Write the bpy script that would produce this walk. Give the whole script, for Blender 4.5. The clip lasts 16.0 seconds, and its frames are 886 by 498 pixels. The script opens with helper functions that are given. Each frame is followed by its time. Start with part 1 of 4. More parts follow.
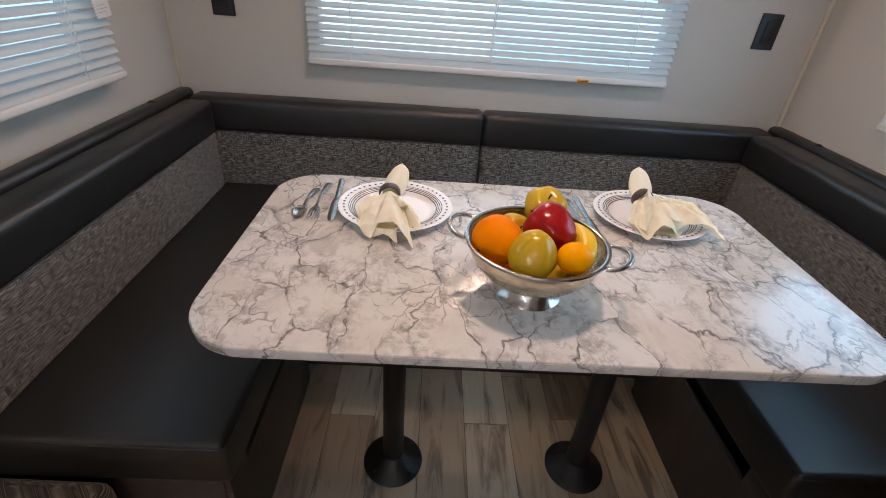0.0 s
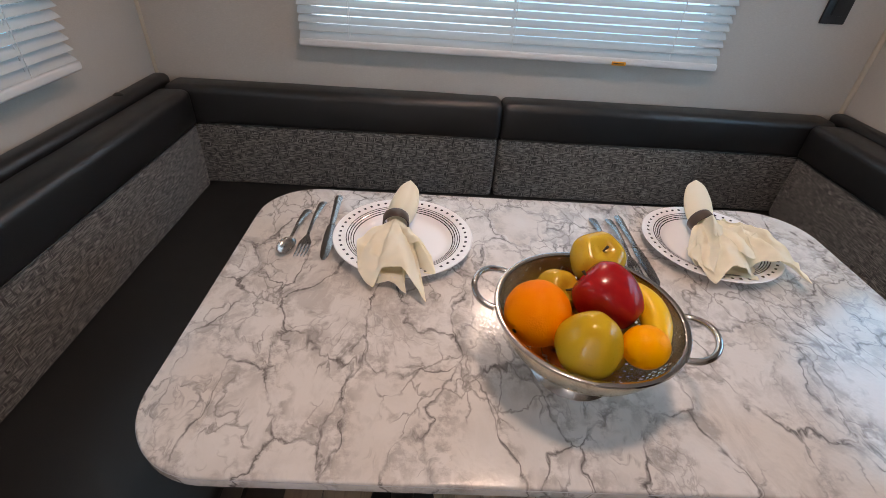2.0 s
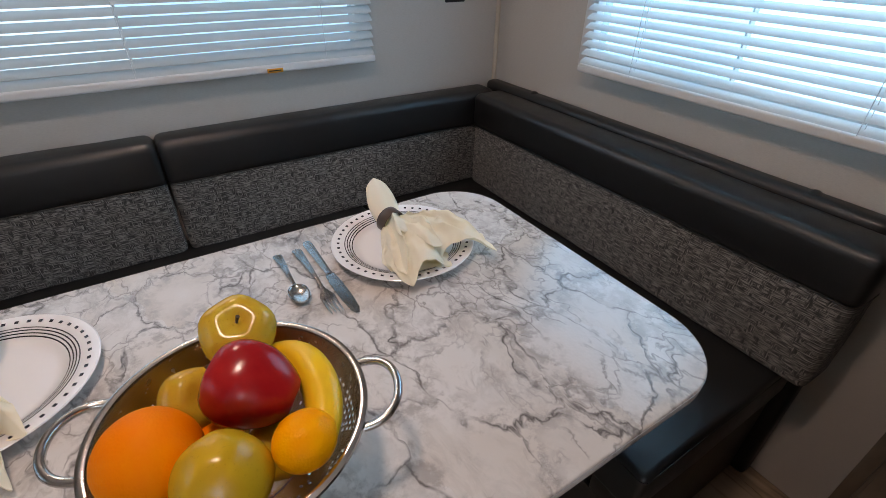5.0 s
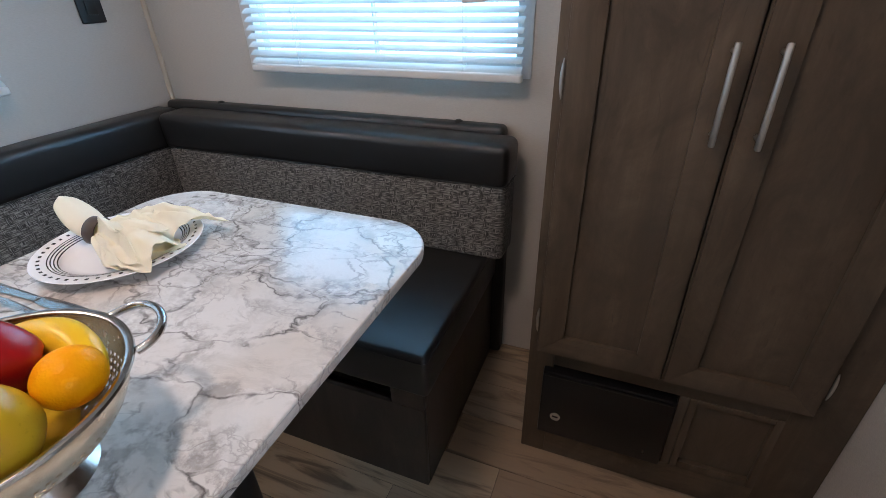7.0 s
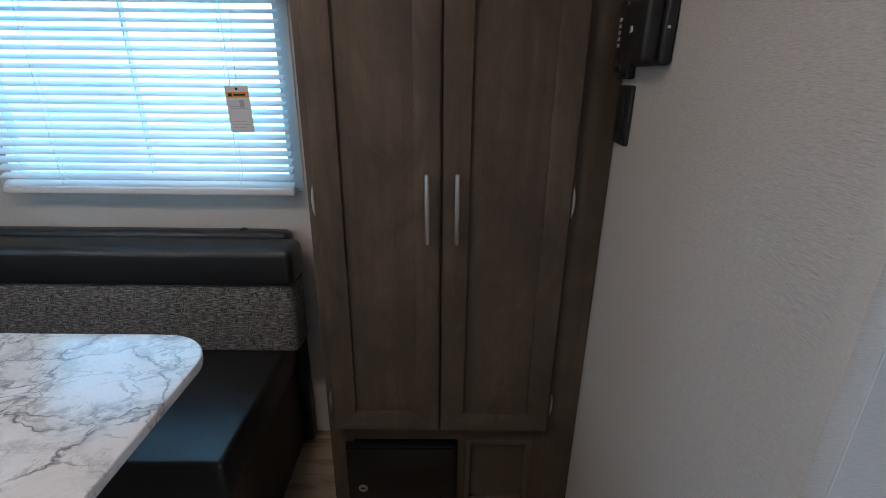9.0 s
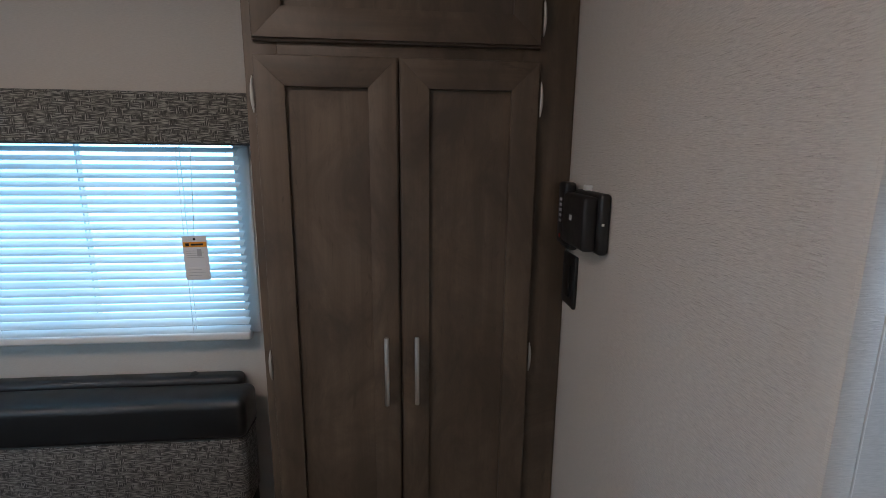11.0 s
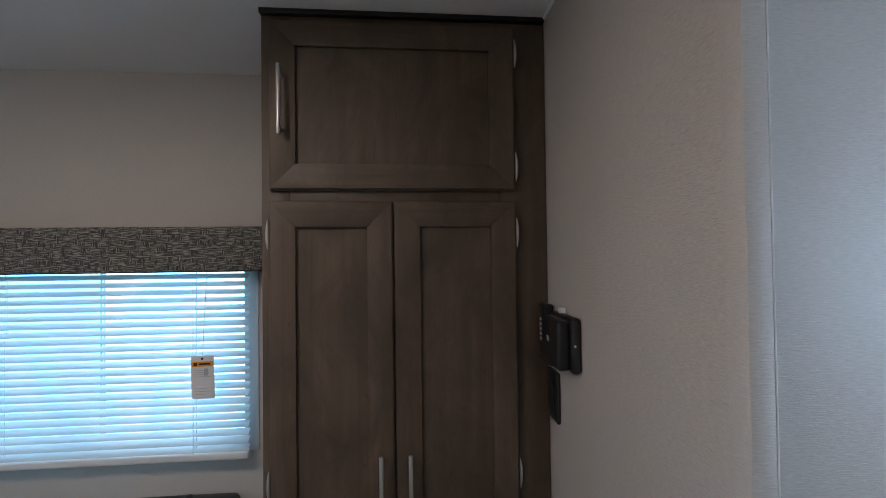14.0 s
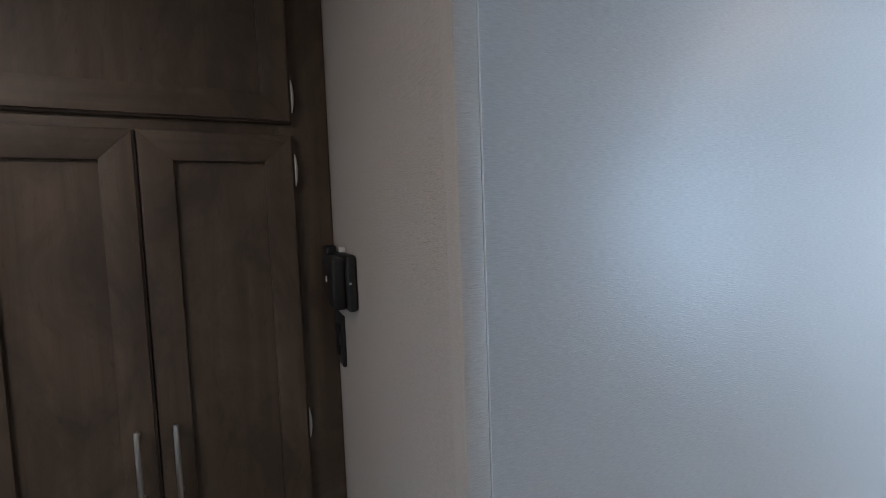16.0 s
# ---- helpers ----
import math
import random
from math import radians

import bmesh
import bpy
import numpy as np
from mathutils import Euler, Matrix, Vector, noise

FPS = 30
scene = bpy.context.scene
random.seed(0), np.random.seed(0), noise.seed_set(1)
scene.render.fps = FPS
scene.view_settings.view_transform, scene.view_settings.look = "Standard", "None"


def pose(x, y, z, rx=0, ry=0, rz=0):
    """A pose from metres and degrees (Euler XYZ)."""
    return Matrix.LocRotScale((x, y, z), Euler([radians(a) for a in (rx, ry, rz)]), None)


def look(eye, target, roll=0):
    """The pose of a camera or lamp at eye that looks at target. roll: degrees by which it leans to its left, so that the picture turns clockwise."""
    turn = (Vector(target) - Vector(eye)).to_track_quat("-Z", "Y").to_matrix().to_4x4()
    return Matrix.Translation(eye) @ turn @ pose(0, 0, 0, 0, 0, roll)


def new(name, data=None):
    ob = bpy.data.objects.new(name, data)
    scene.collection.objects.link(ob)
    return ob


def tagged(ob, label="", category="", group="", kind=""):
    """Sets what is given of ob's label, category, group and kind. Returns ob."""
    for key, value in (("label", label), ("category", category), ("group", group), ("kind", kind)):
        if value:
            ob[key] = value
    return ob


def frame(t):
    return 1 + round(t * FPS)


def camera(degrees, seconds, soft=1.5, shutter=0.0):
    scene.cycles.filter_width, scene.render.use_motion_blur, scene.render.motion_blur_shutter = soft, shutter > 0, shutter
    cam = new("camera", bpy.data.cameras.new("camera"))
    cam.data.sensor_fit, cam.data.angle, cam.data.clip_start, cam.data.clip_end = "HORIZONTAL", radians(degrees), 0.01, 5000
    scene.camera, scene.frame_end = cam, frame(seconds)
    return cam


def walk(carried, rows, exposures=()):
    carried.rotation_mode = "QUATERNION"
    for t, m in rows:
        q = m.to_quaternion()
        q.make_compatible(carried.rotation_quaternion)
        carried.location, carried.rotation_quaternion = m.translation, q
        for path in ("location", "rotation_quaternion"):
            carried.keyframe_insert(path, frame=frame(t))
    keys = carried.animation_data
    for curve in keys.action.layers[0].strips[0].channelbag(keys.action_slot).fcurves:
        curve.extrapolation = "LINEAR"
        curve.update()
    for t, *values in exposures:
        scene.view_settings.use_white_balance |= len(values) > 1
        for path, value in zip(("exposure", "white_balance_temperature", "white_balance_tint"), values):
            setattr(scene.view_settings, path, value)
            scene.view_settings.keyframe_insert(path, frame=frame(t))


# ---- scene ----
cam = camera(87.4, 16.0, soft=0.8)
PATH = [
    (0, (0.439, 0.271, 1.238), (0.517, 1.976, 0.195), 4.5),
    (0.5, (0.43, 0.305, 1.228), (0.474, 1.978, 0.134), 4.5),
    (1, (0.421, 0.36, 1.227), (0.446, 2.012, 0.1), 4.5),
    (1.5, (0.416, 0.435, 1.238), (0.447, 2.068, 0.083), 4.3),
    (2, (0.416, 0.508, 1.255), (0.477, 2.131, 0.088), 4.1),
    (2.5, (0.432, 0.551, 1.262), (0.588, 2.173, 0.102), 3.9),
    (3, (0.49, 0.579, 1.261), (0.788, 2.184, 0.107), 3.4),
    (3.5, (0.578, 0.608, 1.258), (0.991, 2.181, 0.094), 2.9),
    (4, (0.651, 0.622, 1.257), (1.165, 2.16, 0.087), 2.6),
    (4.2, (0.669, 0.621, 1.256), (1.233, 2.149, 0.095), 2.1),
    (6.3, (0.561, 0.548, 1.161), (2.01, 1.499, 0.163), -2.1),
    (6.5, (0.555, 0.52, 1.161), (2.045, 1.394, 0.153), -2.5),
    (7, (0.528, 0.478, 1.142), (2.128, 1.14, 0.141), -1.6),
    (7.5, (0.475, 0.411, 1.127), (2.172, 0.829, 0.154), -0.4),
    (8, (0.441, 0.369, 1.149), (2.201, 0.562, 0.219), -0.0),
    (8.5, (0.422, 0.339, 1.192), (2.235, 0.435, 0.353), 0.2),
    (9, (0.404, 0.322, 1.248), (2.277, 0.314, 0.547), 0.6),
    (9.2, (0.4, 0.313, 1.271), (2.293, 0.27, 0.625), 0.7),
    (11.3, (0.439, 0.325, 1.436), (2.405, 0.118, 1.132), 0.2),
    (11.5, (0.445, 0.321, 1.438), (2.421, 0.108, 1.212), 0.2),
    (12, (0.447, 0.316, 1.472), (2.434, 0.097, 1.385), 0.1),
    (12.5, (0.435, 0.314, 1.499), (2.423, 0.091, 1.508), 0.1),
    (13, (0.407, 0.313, 1.511), (2.395, 0.102, 1.573), 0.2),
    (13.5, (0.366, 0.312, 1.503), (2.355, 0.12, 1.576), -0.1),
    (14, (0.326, 0.308, 1.489), (2.317, 0.123, 1.528), -0.7),
    (14.5, (0.304, 0.288, 1.47), (2.295, 0.096, 1.466), -1.2),
    (15, (0.293, 0.254, 1.448), (2.276, 0.0, 1.399), -1.3),
    (15.5, (0.317, 0.222, 1.448), (2.263, -0.226, 1.337), -1.5),
    (16, (0.348, 0.189, 1.434), (2.148, -0.672, 1.297), -2.1),
]
LIGHT = [(0, -0.08, 7300, 22), (1.5, -0.16, 7350, 23), (2.0, -0.26, 7350, 23), (2.5, -0.37, 7400, 24), (3.5, -0.51, 7350, 24), (4.2, -0.55, 7250, 23), (6.3, -0.16, 6450, 16), (7.0, 0.02, 6400, 17), (8.0, 0.10, 6250, 17), (9.2, -0.34, 6050, 12), (11.3, -0.40, 6150, 13), (13.0, -0.45, 6100, 12), (14.2, -0.50, 6080, 12), (15.0, -0.66, 6050, 11), (15.5, -0.68, 6000, 11), (16, -0.62, 5950, 11)]
walk(cam, [(t, look(eye, target, roll)) for t, eye, target, roll in PATH], LIGHT)

# ---- light ----
world = bpy.data.worlds.new("sky")
scene.world = world
world.use_nodes = True
wn = world.node_tree
sky = wn.nodes.new("ShaderNodeTexSky")
sky.sky_type, sky.sun_disc = "NISHITA", False
sky.sun_elevation, sky.sun_rotation = radians(40), radians(120)
wn.links.new(sky.outputs[0], wn.nodes["Background"].inputs[0])
wn.nodes["Background"].inputs[1].default_value = 0.12

sun_data = bpy.data.lights.new("sun", "SUN")
sun_data.energy, sun_data.angle, sun_data.color = 1.0, radians(12), (1.0, 0.95, 0.88)
sun = new("sun", sun_data)
sun.matrix_world = look((0, 0, 0), (-0.66, 0.38, -0.64))


def area(name, where, target, sx, sy, power, color):
    data = bpy.data.lights.new(name, "AREA")
    data.shape, data.size, data.size_y, data.energy, data.color = "RECTANGLE", sx, sy, power, color
    ob = new(name, data)
    ob.matrix_world = look(where, target)
    return ob


DAY = (0.60, 0.83, 1.0)
DAY_RIGHT = (0.32, 0.69, 1.0)
WARM = (1.0, 0.81, 0.68)
# daylight standing in the window openings
area("daylight_right", (2.02, 1.17, 1.22), (1.0, 1.17, 1.18), 1.5, 1.0, 27.0, DAY_RIGHT)
area("daylight_back", (0.64, 2.29, 1.22), (0.64, 1.0, 1.18), 2.0, 1.0, 15.0, DAY)
area("daylight_left", (-0.73, 1.24, 1.22), (0.3, 1.24, 1.18), 1.5, 1.0, 8.5, DAY)
area("daylight_kitchen", (-0.66, -1.98, 1.32), (0.75, -1.98, 1.28), 1.05, 0.95, 38, (0.62, 0.80, 1.0))
# ceiling lamp over the table, wall lamp above the rear window
area("ceiling_lamp_light", (0.594, 0.915, 2.010), (0.594, 0.916, 0.0), 0.16, 0.16, 7.8, WARM)
area("wall_lamp_light", (0.66, 1.955, 1.80), (0.66, 1.2, 0.9), 0.10, 0.05, 3.5, WARM)
area("kitchen_lamp_light", (0.10, -1.42, 2.015), (0.10, -1.419, 0.0), 0.16, 0.16, 5.0, WARM)

# ---- materials ----
def mat(name, color, rough=0.6, metal=0.0, coat=0.0):
    m = bpy.data.materials.new(name)
    m.use_nodes = True
    b = m.node_tree.nodes["Principled BSDF"]
    b.inputs["Base Color"].default_value = (*color, 1)
    b.inputs["Roughness"].default_value = rough
    b.inputs["Metallic"].default_value = metal
    b.inputs["Coat Weight"].default_value = coat
    return m


class Nodes:
    """Short names for wiring a material."""

    def __init__(self, m):
        self.t = m.node_tree
        self.b = self.t.nodes["Principled BSDF"]

    def add(self, kind, **values):
        n = self.t.nodes.new(kind)
        for key, value in values.items():
            n.inputs[key.replace("_", " ")].default_value = value
        return n

    def link(self, a, b):
        self.t.links.new(a, b)

    def coords(self, scale=(1, 1, 1), along=False):
        """World-sized coordinates; along: x + y in the first axis, z in the second."""
        c = self.add("ShaderNodeTexCoord").outputs["Object"]
        if along:
            s = self.add("ShaderNodeSeparateXYZ")
            self.link(c, s.inputs[0])
            a = self.add("ShaderNodeMath")
            self.link(s.outputs[0], a.inputs[0])
            self.link(s.outputs[1], a.inputs[1])
            j = self.add("ShaderNodeCombineXYZ")
            self.link(a.outputs[0], j.inputs[0])
            self.link(s.outputs[2], j.inputs[1])
            c = j.outputs[0]
        m = self.add("ShaderNodeMapping")
        m.inputs["Scale"].default_value = scale
        self.link(c, m.inputs["Vector"])
        return m.outputs[0]

    def noise(self, vector, scale, detail=4.0, rough=0.55, distortion=0.0):
        n = self.add("ShaderNodeTexNoise", Scale=scale, Detail=detail, Roughness=rough, Distortion=distortion)
        self.link(vector, n.inputs["Vector"])
        return n.outputs["Fac"]

    def ramp(self, fac, *stops):
        r = self.add("ShaderNodeValToRGB")
        e = r.color_ramp.elements
        while len(e) < len(stops):
            e.new(0.5)
        for k, (p, c) in zip(e, stops):
            k.position = p
            k.color = (*c, 1) if isinstance(c, tuple) else (c, c, c, 1)
        self.link(fac, r.inputs[0])
        return r.outputs[0]

    def mix(self, fac, a, b, kind="MIX"):
        n = self.t.nodes.new("ShaderNodeMix")
        n.data_type, n.blend_type = "RGBA", kind
        for value, slot in ((fac, 0), (a, 6), (b, 7)):
            if hasattr(value, "is_linked"):
                self.link(value, n.inputs[slot])
            elif slot == 0:
                n.inputs[0].default_value = value
            else:
                n.inputs[slot].default_value = (*value, 1)
        return n.outputs[2]

    def math(self, op, a, b=0.0):
        n = self.t.nodes.new("ShaderNodeMath")
        n.operation = op
        for k, value in enumerate((a, b)):
            if hasattr(value, "is_linked"):
                self.link(value, n.inputs[k])
            else:
                n.inputs[k].default_value = value
        return n.outputs[0]

    def color(self, out):
        self.link(out, self.b.inputs["Base Color"])

    def rough(self, out, lo, hi):
        m = self.add("ShaderNodeMapRange", To_Min=lo, To_Max=hi)
        self.link(out, m.inputs[0])
        self.link(m.outputs[0], self.b.inputs["Roughness"])

    def bump(self, height, strength, distance):
        n = self.add("ShaderNodeBump", Strength=strength, Distance=distance)
        self.link(height, n.inputs["Height"])
        self.link(n.outputs[0], self.b.inputs["Normal"])

    def random(self):
        return self.add("ShaderNodeObjectInfo").outputs["Random"]


def linen_paper(name, color, gloss, weave, relief=0.3):
    """Vinyl wallpaper with drawn-out horizontal threads; weave: how strongly they show."""
    m = mat(name, color, gloss)
    n = Nodes(m)
    threads = n.noise(n.coords((95, 800, 1), along=True), 1.0, 2, 0.6)
    slubs = n.ramp(n.noise(n.coords((42, 560, 1), along=True), 1.0, 2, 0.5, 0.1), (0.60, 0.0), (0.70, 1.0))
    knots = n.ramp(n.noise(n.coords((150, 420, 1), along=True), 1.0, 2, 0.5, 0.3), (0.63, 0.0), (0.74, 1.0))
    patch = n.noise(n.coords(), 1.6, 3)
    h = n.math("ADD", n.math("MULTIPLY", threads, 0.8), n.math("ADD", n.math("MULTIPLY", slubs, 0.9), n.math("MULTIPLY", knots, 0.5)))
    # relief shading put into colour: hollows and knots darker, ridges and slubs lighter
    dark = tuple(c * (1 - 0.22 * weave) for c in color)
    light = tuple(min(1, c * (1 + 0.09 * weave)) for c in color)
    base = n.mix(n.ramp(threads, (0.32, 0.0), (0.70, 1.0)), dark, light)
    base = n.mix(n.math("MULTIPLY", slubs, 0.35 * weave), base, tuple(min(1, c * 1.15) for c in color))
    base = n.mix(n.math("MULTIPLY", knots, 0.30 * weave), base, tuple(c * 0.62 for c in color))
    n.color(n.mix(n.math("MULTIPLY", patch, 0.2), base, tuple(c * 0.85 for c in color)))
    n.rough(threads, gloss - 0.06, gloss + 0.12)
    n.bump(h, relief, 0.0016)
    return m


WALL = linen_paper("beige_wallpaper", (0.595, 0.555, 0.505), 0.55, 0.35)
LINEN = linen_paper("linen_wallpaper", (0.575, 0.540, 0.498), 0.40, 0.85, 0.8)
SMOOTH_LINEN = linen_paper("satin_linen_wallpaper", (0.585, 0.565, 0.54), 0.31, 0.55, 0.22)
LINEN_TRIM = linen_paper("linen_wrapped_trim", (0.56, 0.53, 0.49), 0.38, 0.6, 0.35)

CEILING = mat("ceiling_white", (0.74, 0.75, 0.76), 0.6)
n = Nodes(CEILING)
g = n.noise(n.coords(), 140, 3)
n.color(n.mix(n.noise(n.coords(), 2, 2), (0.74, 0.76, 0.78), (0.79, 0.80, 0.81)))
n.bump(g, 0.15, 0.001)


def leather(name, color, rough):
    m = mat(name, color, rough)
    n = Nodes(m)
    c = n.coords()
    grain = n.add("ShaderNodeTexVoronoi", Scale=620.0)
    n.link(c, grain.inputs["Vector"])
    wrinkle = n.noise(c, 9, 5, 0.6)
    n.color(n.mix(n.math("MULTIPLY", wrinkle, 0.6), color, tuple(k * 2.0 + 0.001 for k in color)))
    n.rough(n.noise(c, 25, 4), rough - 0.07, rough + 0.12)
    n.bump(n.math("ADD", n.math("MULTIPLY", grain.outputs["Distance"], 0.25), wrinkle), 0.22, 0.0014)
    n.b.inputs["Specular IOR Level"].default_value = 0.72
    return m


LEATHER = leather("black_vinyl", (0.0090, 0.0088, 0.0088), 0.36)


def tweed(name, dark, mid, pale, scale=1.0):
    """Woven cloth: short threads lying crosswise and upright."""
    m = mat(name, mid, 0.9)
    n = Nodes(m)
    flat = n.noise(n.coords((42 * scale, 430 * scale, 1), along=True), 1.0, 1, 0.5)
    up = n.noise(n.coords((430 * scale, 42 * scale, 1), along=True), 1.0, 1, 0.5)
    block = n.noise(n.coords((60 * scale, 60 * scale, 1), along=True), 1.0, 1)
    fine = n.noise(n.coords((800, 800, 800)), 1.0, 2)
    across = n.ramp(flat, (0.34, 0.0), (0.50, 0.45), (0.66, 1.0))
    along = n.ramp(up, (0.40, 0.0), (0.54, 0.35), (0.66, 1.0))
    pick = n.ramp(block, (0.52, 0.0), (0.60, 0.9))
    thread = n.mix(pick, across, along)
    base = n.ramp(thread, (0.10, dark), (0.45, mid), (0.90, pale))
    n.color(n.mix(n.math("MULTIPLY", fine, 0.35), base, dark))
    n.bump(n.math("ADD", thread, n.math("MULTIPLY", fine, 0.4)), 0.6, 0.0014)
    n.b.inputs["Sheen Weight"].default_value = 0.15
    return m


TWEED = tweed("grey_tweed", (0.042, 0.040, 0.037), (0.150, 0.140, 0.127), (0.36, 0.34, 0.31), 1.05)
BROWN_TWEED = tweed("brown_tweed", (0.018, 0.015, 0.012), (0.070, 0.057, 0.045), (0.20, 0.165, 0.13))
VALANCE = tweed("valance_tweed", (0.050, 0.049, 0.045), (0.150, 0.147, 0.132), (0.42, 0.41, 0.36), 0.98)


def wood(name, color, upright=True, rough=0.47):
    m = mat(name, color, rough)
    n = Nodes(m)
    s = (26, 26, 1.6) if upright else (26, 1.6, 26)
    grain = n.noise(n.coords(s), 1.0, 5, 0.6, 0.6)
    pores = n.noise(n.coords((310, 310, 9) if upright else (310, 9, 310)), 1.0, 2)
    cloud = n.noise(n.coords((1, 1, 0.6)), 6.5, 6, 0.70, 0.8)
    dark = tuple(c * 0.62 for c in color)
    light = tuple(c * 1.28 for c in color)
    base = n.mix(n.ramp(grain, (0.32, 0.08), (0.68, 0.95)), dark, light)
    base = n.mix(n.ramp(cloud, (0.36, 1.0), (0.60, 0.0)), base, tuple(c * 0.50 for c in color))
    flecks = n.ramp(n.noise(n.coords((60, 60, 14) if upright else (60, 14, 60)), 1.0, 2, 0.5, 1.5), (0.66, 0.0), (0.74, 0.5))
    base = n.mix(flecks, base, tuple(c * 0.42 for c in color))
    n.color(n.mix(n.math("MULTIPLY", pores, 0.35), base, dark))
    n.rough(cloud, rough - 0.06, rough + 0.12)
    n.bump(pores, 0.12, 0.0006)
    return m


WOOD = wood("stained_maple", (0.117, 0.083, 0.055))
WOOD_FLAT = wood("stained_maple_rail", (0.117, 0.083, 0.055), upright=False)
WOOD_BASE = wood("dark_stained_panel", (0.058, 0.041, 0.030), rough=0.5)

PLANK = mat("vinyl_plank", (0.36, 0.29, 0.22), 0.45)
n = Nodes(PLANK)
shift = n.add("ShaderNodeVectorMath")
shift.operation = "ADD"
r = n.random()
n.link(n.coords(), shift.inputs[0])
cmb = n.add("ShaderNodeCombineXYZ")
n.link(n.math("MULTIPLY", r, 7.0), cmb.inputs[0])
n.link(n.math("MULTIPLY", r, 31.0), cmb.inputs[1])
n.link(cmb.outputs[0], shift.inputs[1])
stretch = n.add("ShaderNodeMapping")
stretch.inputs["Scale"].default_value = (20, 2.6, 1)
n.link(shift.outputs[0], stretch.inputs["Vector"])
grain = n.noise(stretch.outputs[0], 1.0, 6, 0.62, 1.1)
streak = n.add("ShaderNodeMapping")
streak.inputs["Scale"].default_value = (150, 5, 1)
n.link(shift.outputs[0], streak.inputs["Vector"])
fine = n.noise(streak.outputs[0], 1.0, 3)
tone = n.ramp(r, (0.0, (0.52, 0.395, 0.265)), (0.25, (0.22, 0.130, 0.075)), (0.5, (0.58, 0.47, 0.345)), (0.75, (0.33, 0.222, 0.138)), (1.0, (0.47, 0.39, 0.30)))
base = n.mix(n.ramp(grain, (0.34, 0.85), (0.50, 0.10), (0.75, 0.0)), tone, (0.085, 0.058, 0.040))
n.color(n.mix(n.math("MULTIPLY", fine, 0.25), base, (0.20, 0.15, 0.11)))
n.rough(grain, 0.36, 0.55)
n.bump(n.math("ADD", grain, fine), 0.2, 0.0008)
JOINT = mat("floor_joint", (0.035, 0.028, 0.022), 0.8)

MARBLE = mat("marble_laminate", (0.78, 0.76, 0.74), 0.22)
n = Nodes(MARBLE)
c = n.coords()


def pushed(vector, scale, amount):
    w = n.add("ShaderNodeTexNoise", Scale=scale, Detail=4.0, Roughness=0.6)
    n.link(vector, w.inputs["Vector"])
    p = n.add("ShaderNodeVectorMath")
    p.operation = "MULTIPLY_ADD"
    n.link(w.outputs["Color"], p.inputs[0])
    p.inputs[1].default_value = (amount, amount, amount)
    n.link(vector, p.inputs[2])
    return p.outputs[0]


skewed = n.add("ShaderNodeMapping")
skewed.inputs["Rotation"].default_value = (0, 0, radians(35))
skewed.inputs["Scale"].default_value = (1.0, 0.66, 1.0)
n.link(c, skewed.inputs["Vector"])
bent = pushed(pushed(skewed.outputs[0], 5.0, 0.16), 26, 0.030)
broken = pushed(bent, 60, 0.014)


def veins(vector, scale, wide):
    v = n.add("ShaderNodeTexVoronoi", Scale=scale)
    v.feature = "DISTANCE_TO_EDGE"
    n.link(vector, v.inputs["Vector"])
    return n.ramp(v.outputs["Distance"], (0.0, 1.0), (wide * 0.45, 0.55), (wide, 0.0))


cells = n.add("ShaderNodeTexVoronoi", Scale=10.0)
n.link(bent, cells.inputs["Vector"])
tint = n.add("ShaderNodeSeparateColor")
n.link(cells.outputs["Color"], tint.inputs[0])
patchy = n.noise(c, 12, 4, 0.65)
line = n.math("MULTIPLY", veins(broken, 10.0, 0.030), n.ramp(patchy, (0.38, 0.12), (0.56, 1.0)))
halo = n.math("MULTIPLY", veins(bent, 10.0, 0.22), n.ramp(n.noise(c, 34, 5, 0.7), (0.46, 0.0), (0.58, 0.9)))
shards = n.math("MULTIPLY", veins(broken, 24.0, 0.050), n.ramp(n.noise(c, 7.5, 3, 0.6, 0.5), (0.47, 0.0), (0.57, 0.95)))
hair = n.math("MULTIPLY", veins(broken, 52.0, 0.085), n.ramp(n.noise(c, 10, 3, 0.6), (0.55, 0.0), (0.64, 0.8)))
cream = n.math("MULTIPLY", n.ramp(n.noise(c, 3.6, 3, 0.5, 0.4), (0.40, 0.15), (0.66, 1.0)), n.ramp(tint.outputs[0], (0.2, 0.15), (0.9, 0.8)))
cloud = n.math("MULTIPLY", n.ramp(n.noise(bent, 20, 6, 0.74), (0.47, 0.0), (0.60, 1.0)), n.ramp(n.noise(c, 4.2, 3, 0.6), (0.40, 0.15), (0.60, 1.0)))
base = n.mix(cream, (0.715, 0.69, 0.665), (0.57, 0.48, 0.39))
base = n.mix(n.math("MULTIPLY", tint.outputs[1], 0.16), base, (0.52, 0.50, 0.49))
base = n.mix(n.math("MULTIPLY", cloud, 0.60), base, (0.40, 0.36, 0.325))
base = n.mix(n.math("MULTIPLY", halo, 0.8), base, (0.33, 0.30, 0.28))
base = n.mix(n.math("MULTIPLY", hair, 0.55), base, (0.24, 0.215, 0.20))
base = n.mix(n.math("MULTIPLY", shards, 0.72), base, (0.18, 0.16, 0.15))
n.color(n.mix(n.math("MULTIPLY", line, 0.92), base, (0.10, 0.088, 0.085)))
n.rough(n.noise(c, 60, 3), 0.13, 0.22)
pit = n.add("ShaderNodeTexVoronoi", Scale=170.0)
n.link(c, pit.inputs["Vector"])
n.bump(n.math("ADD", pit.outputs["Distance"], n.noise(c, 70, 3)), 0.16, 0.0010)


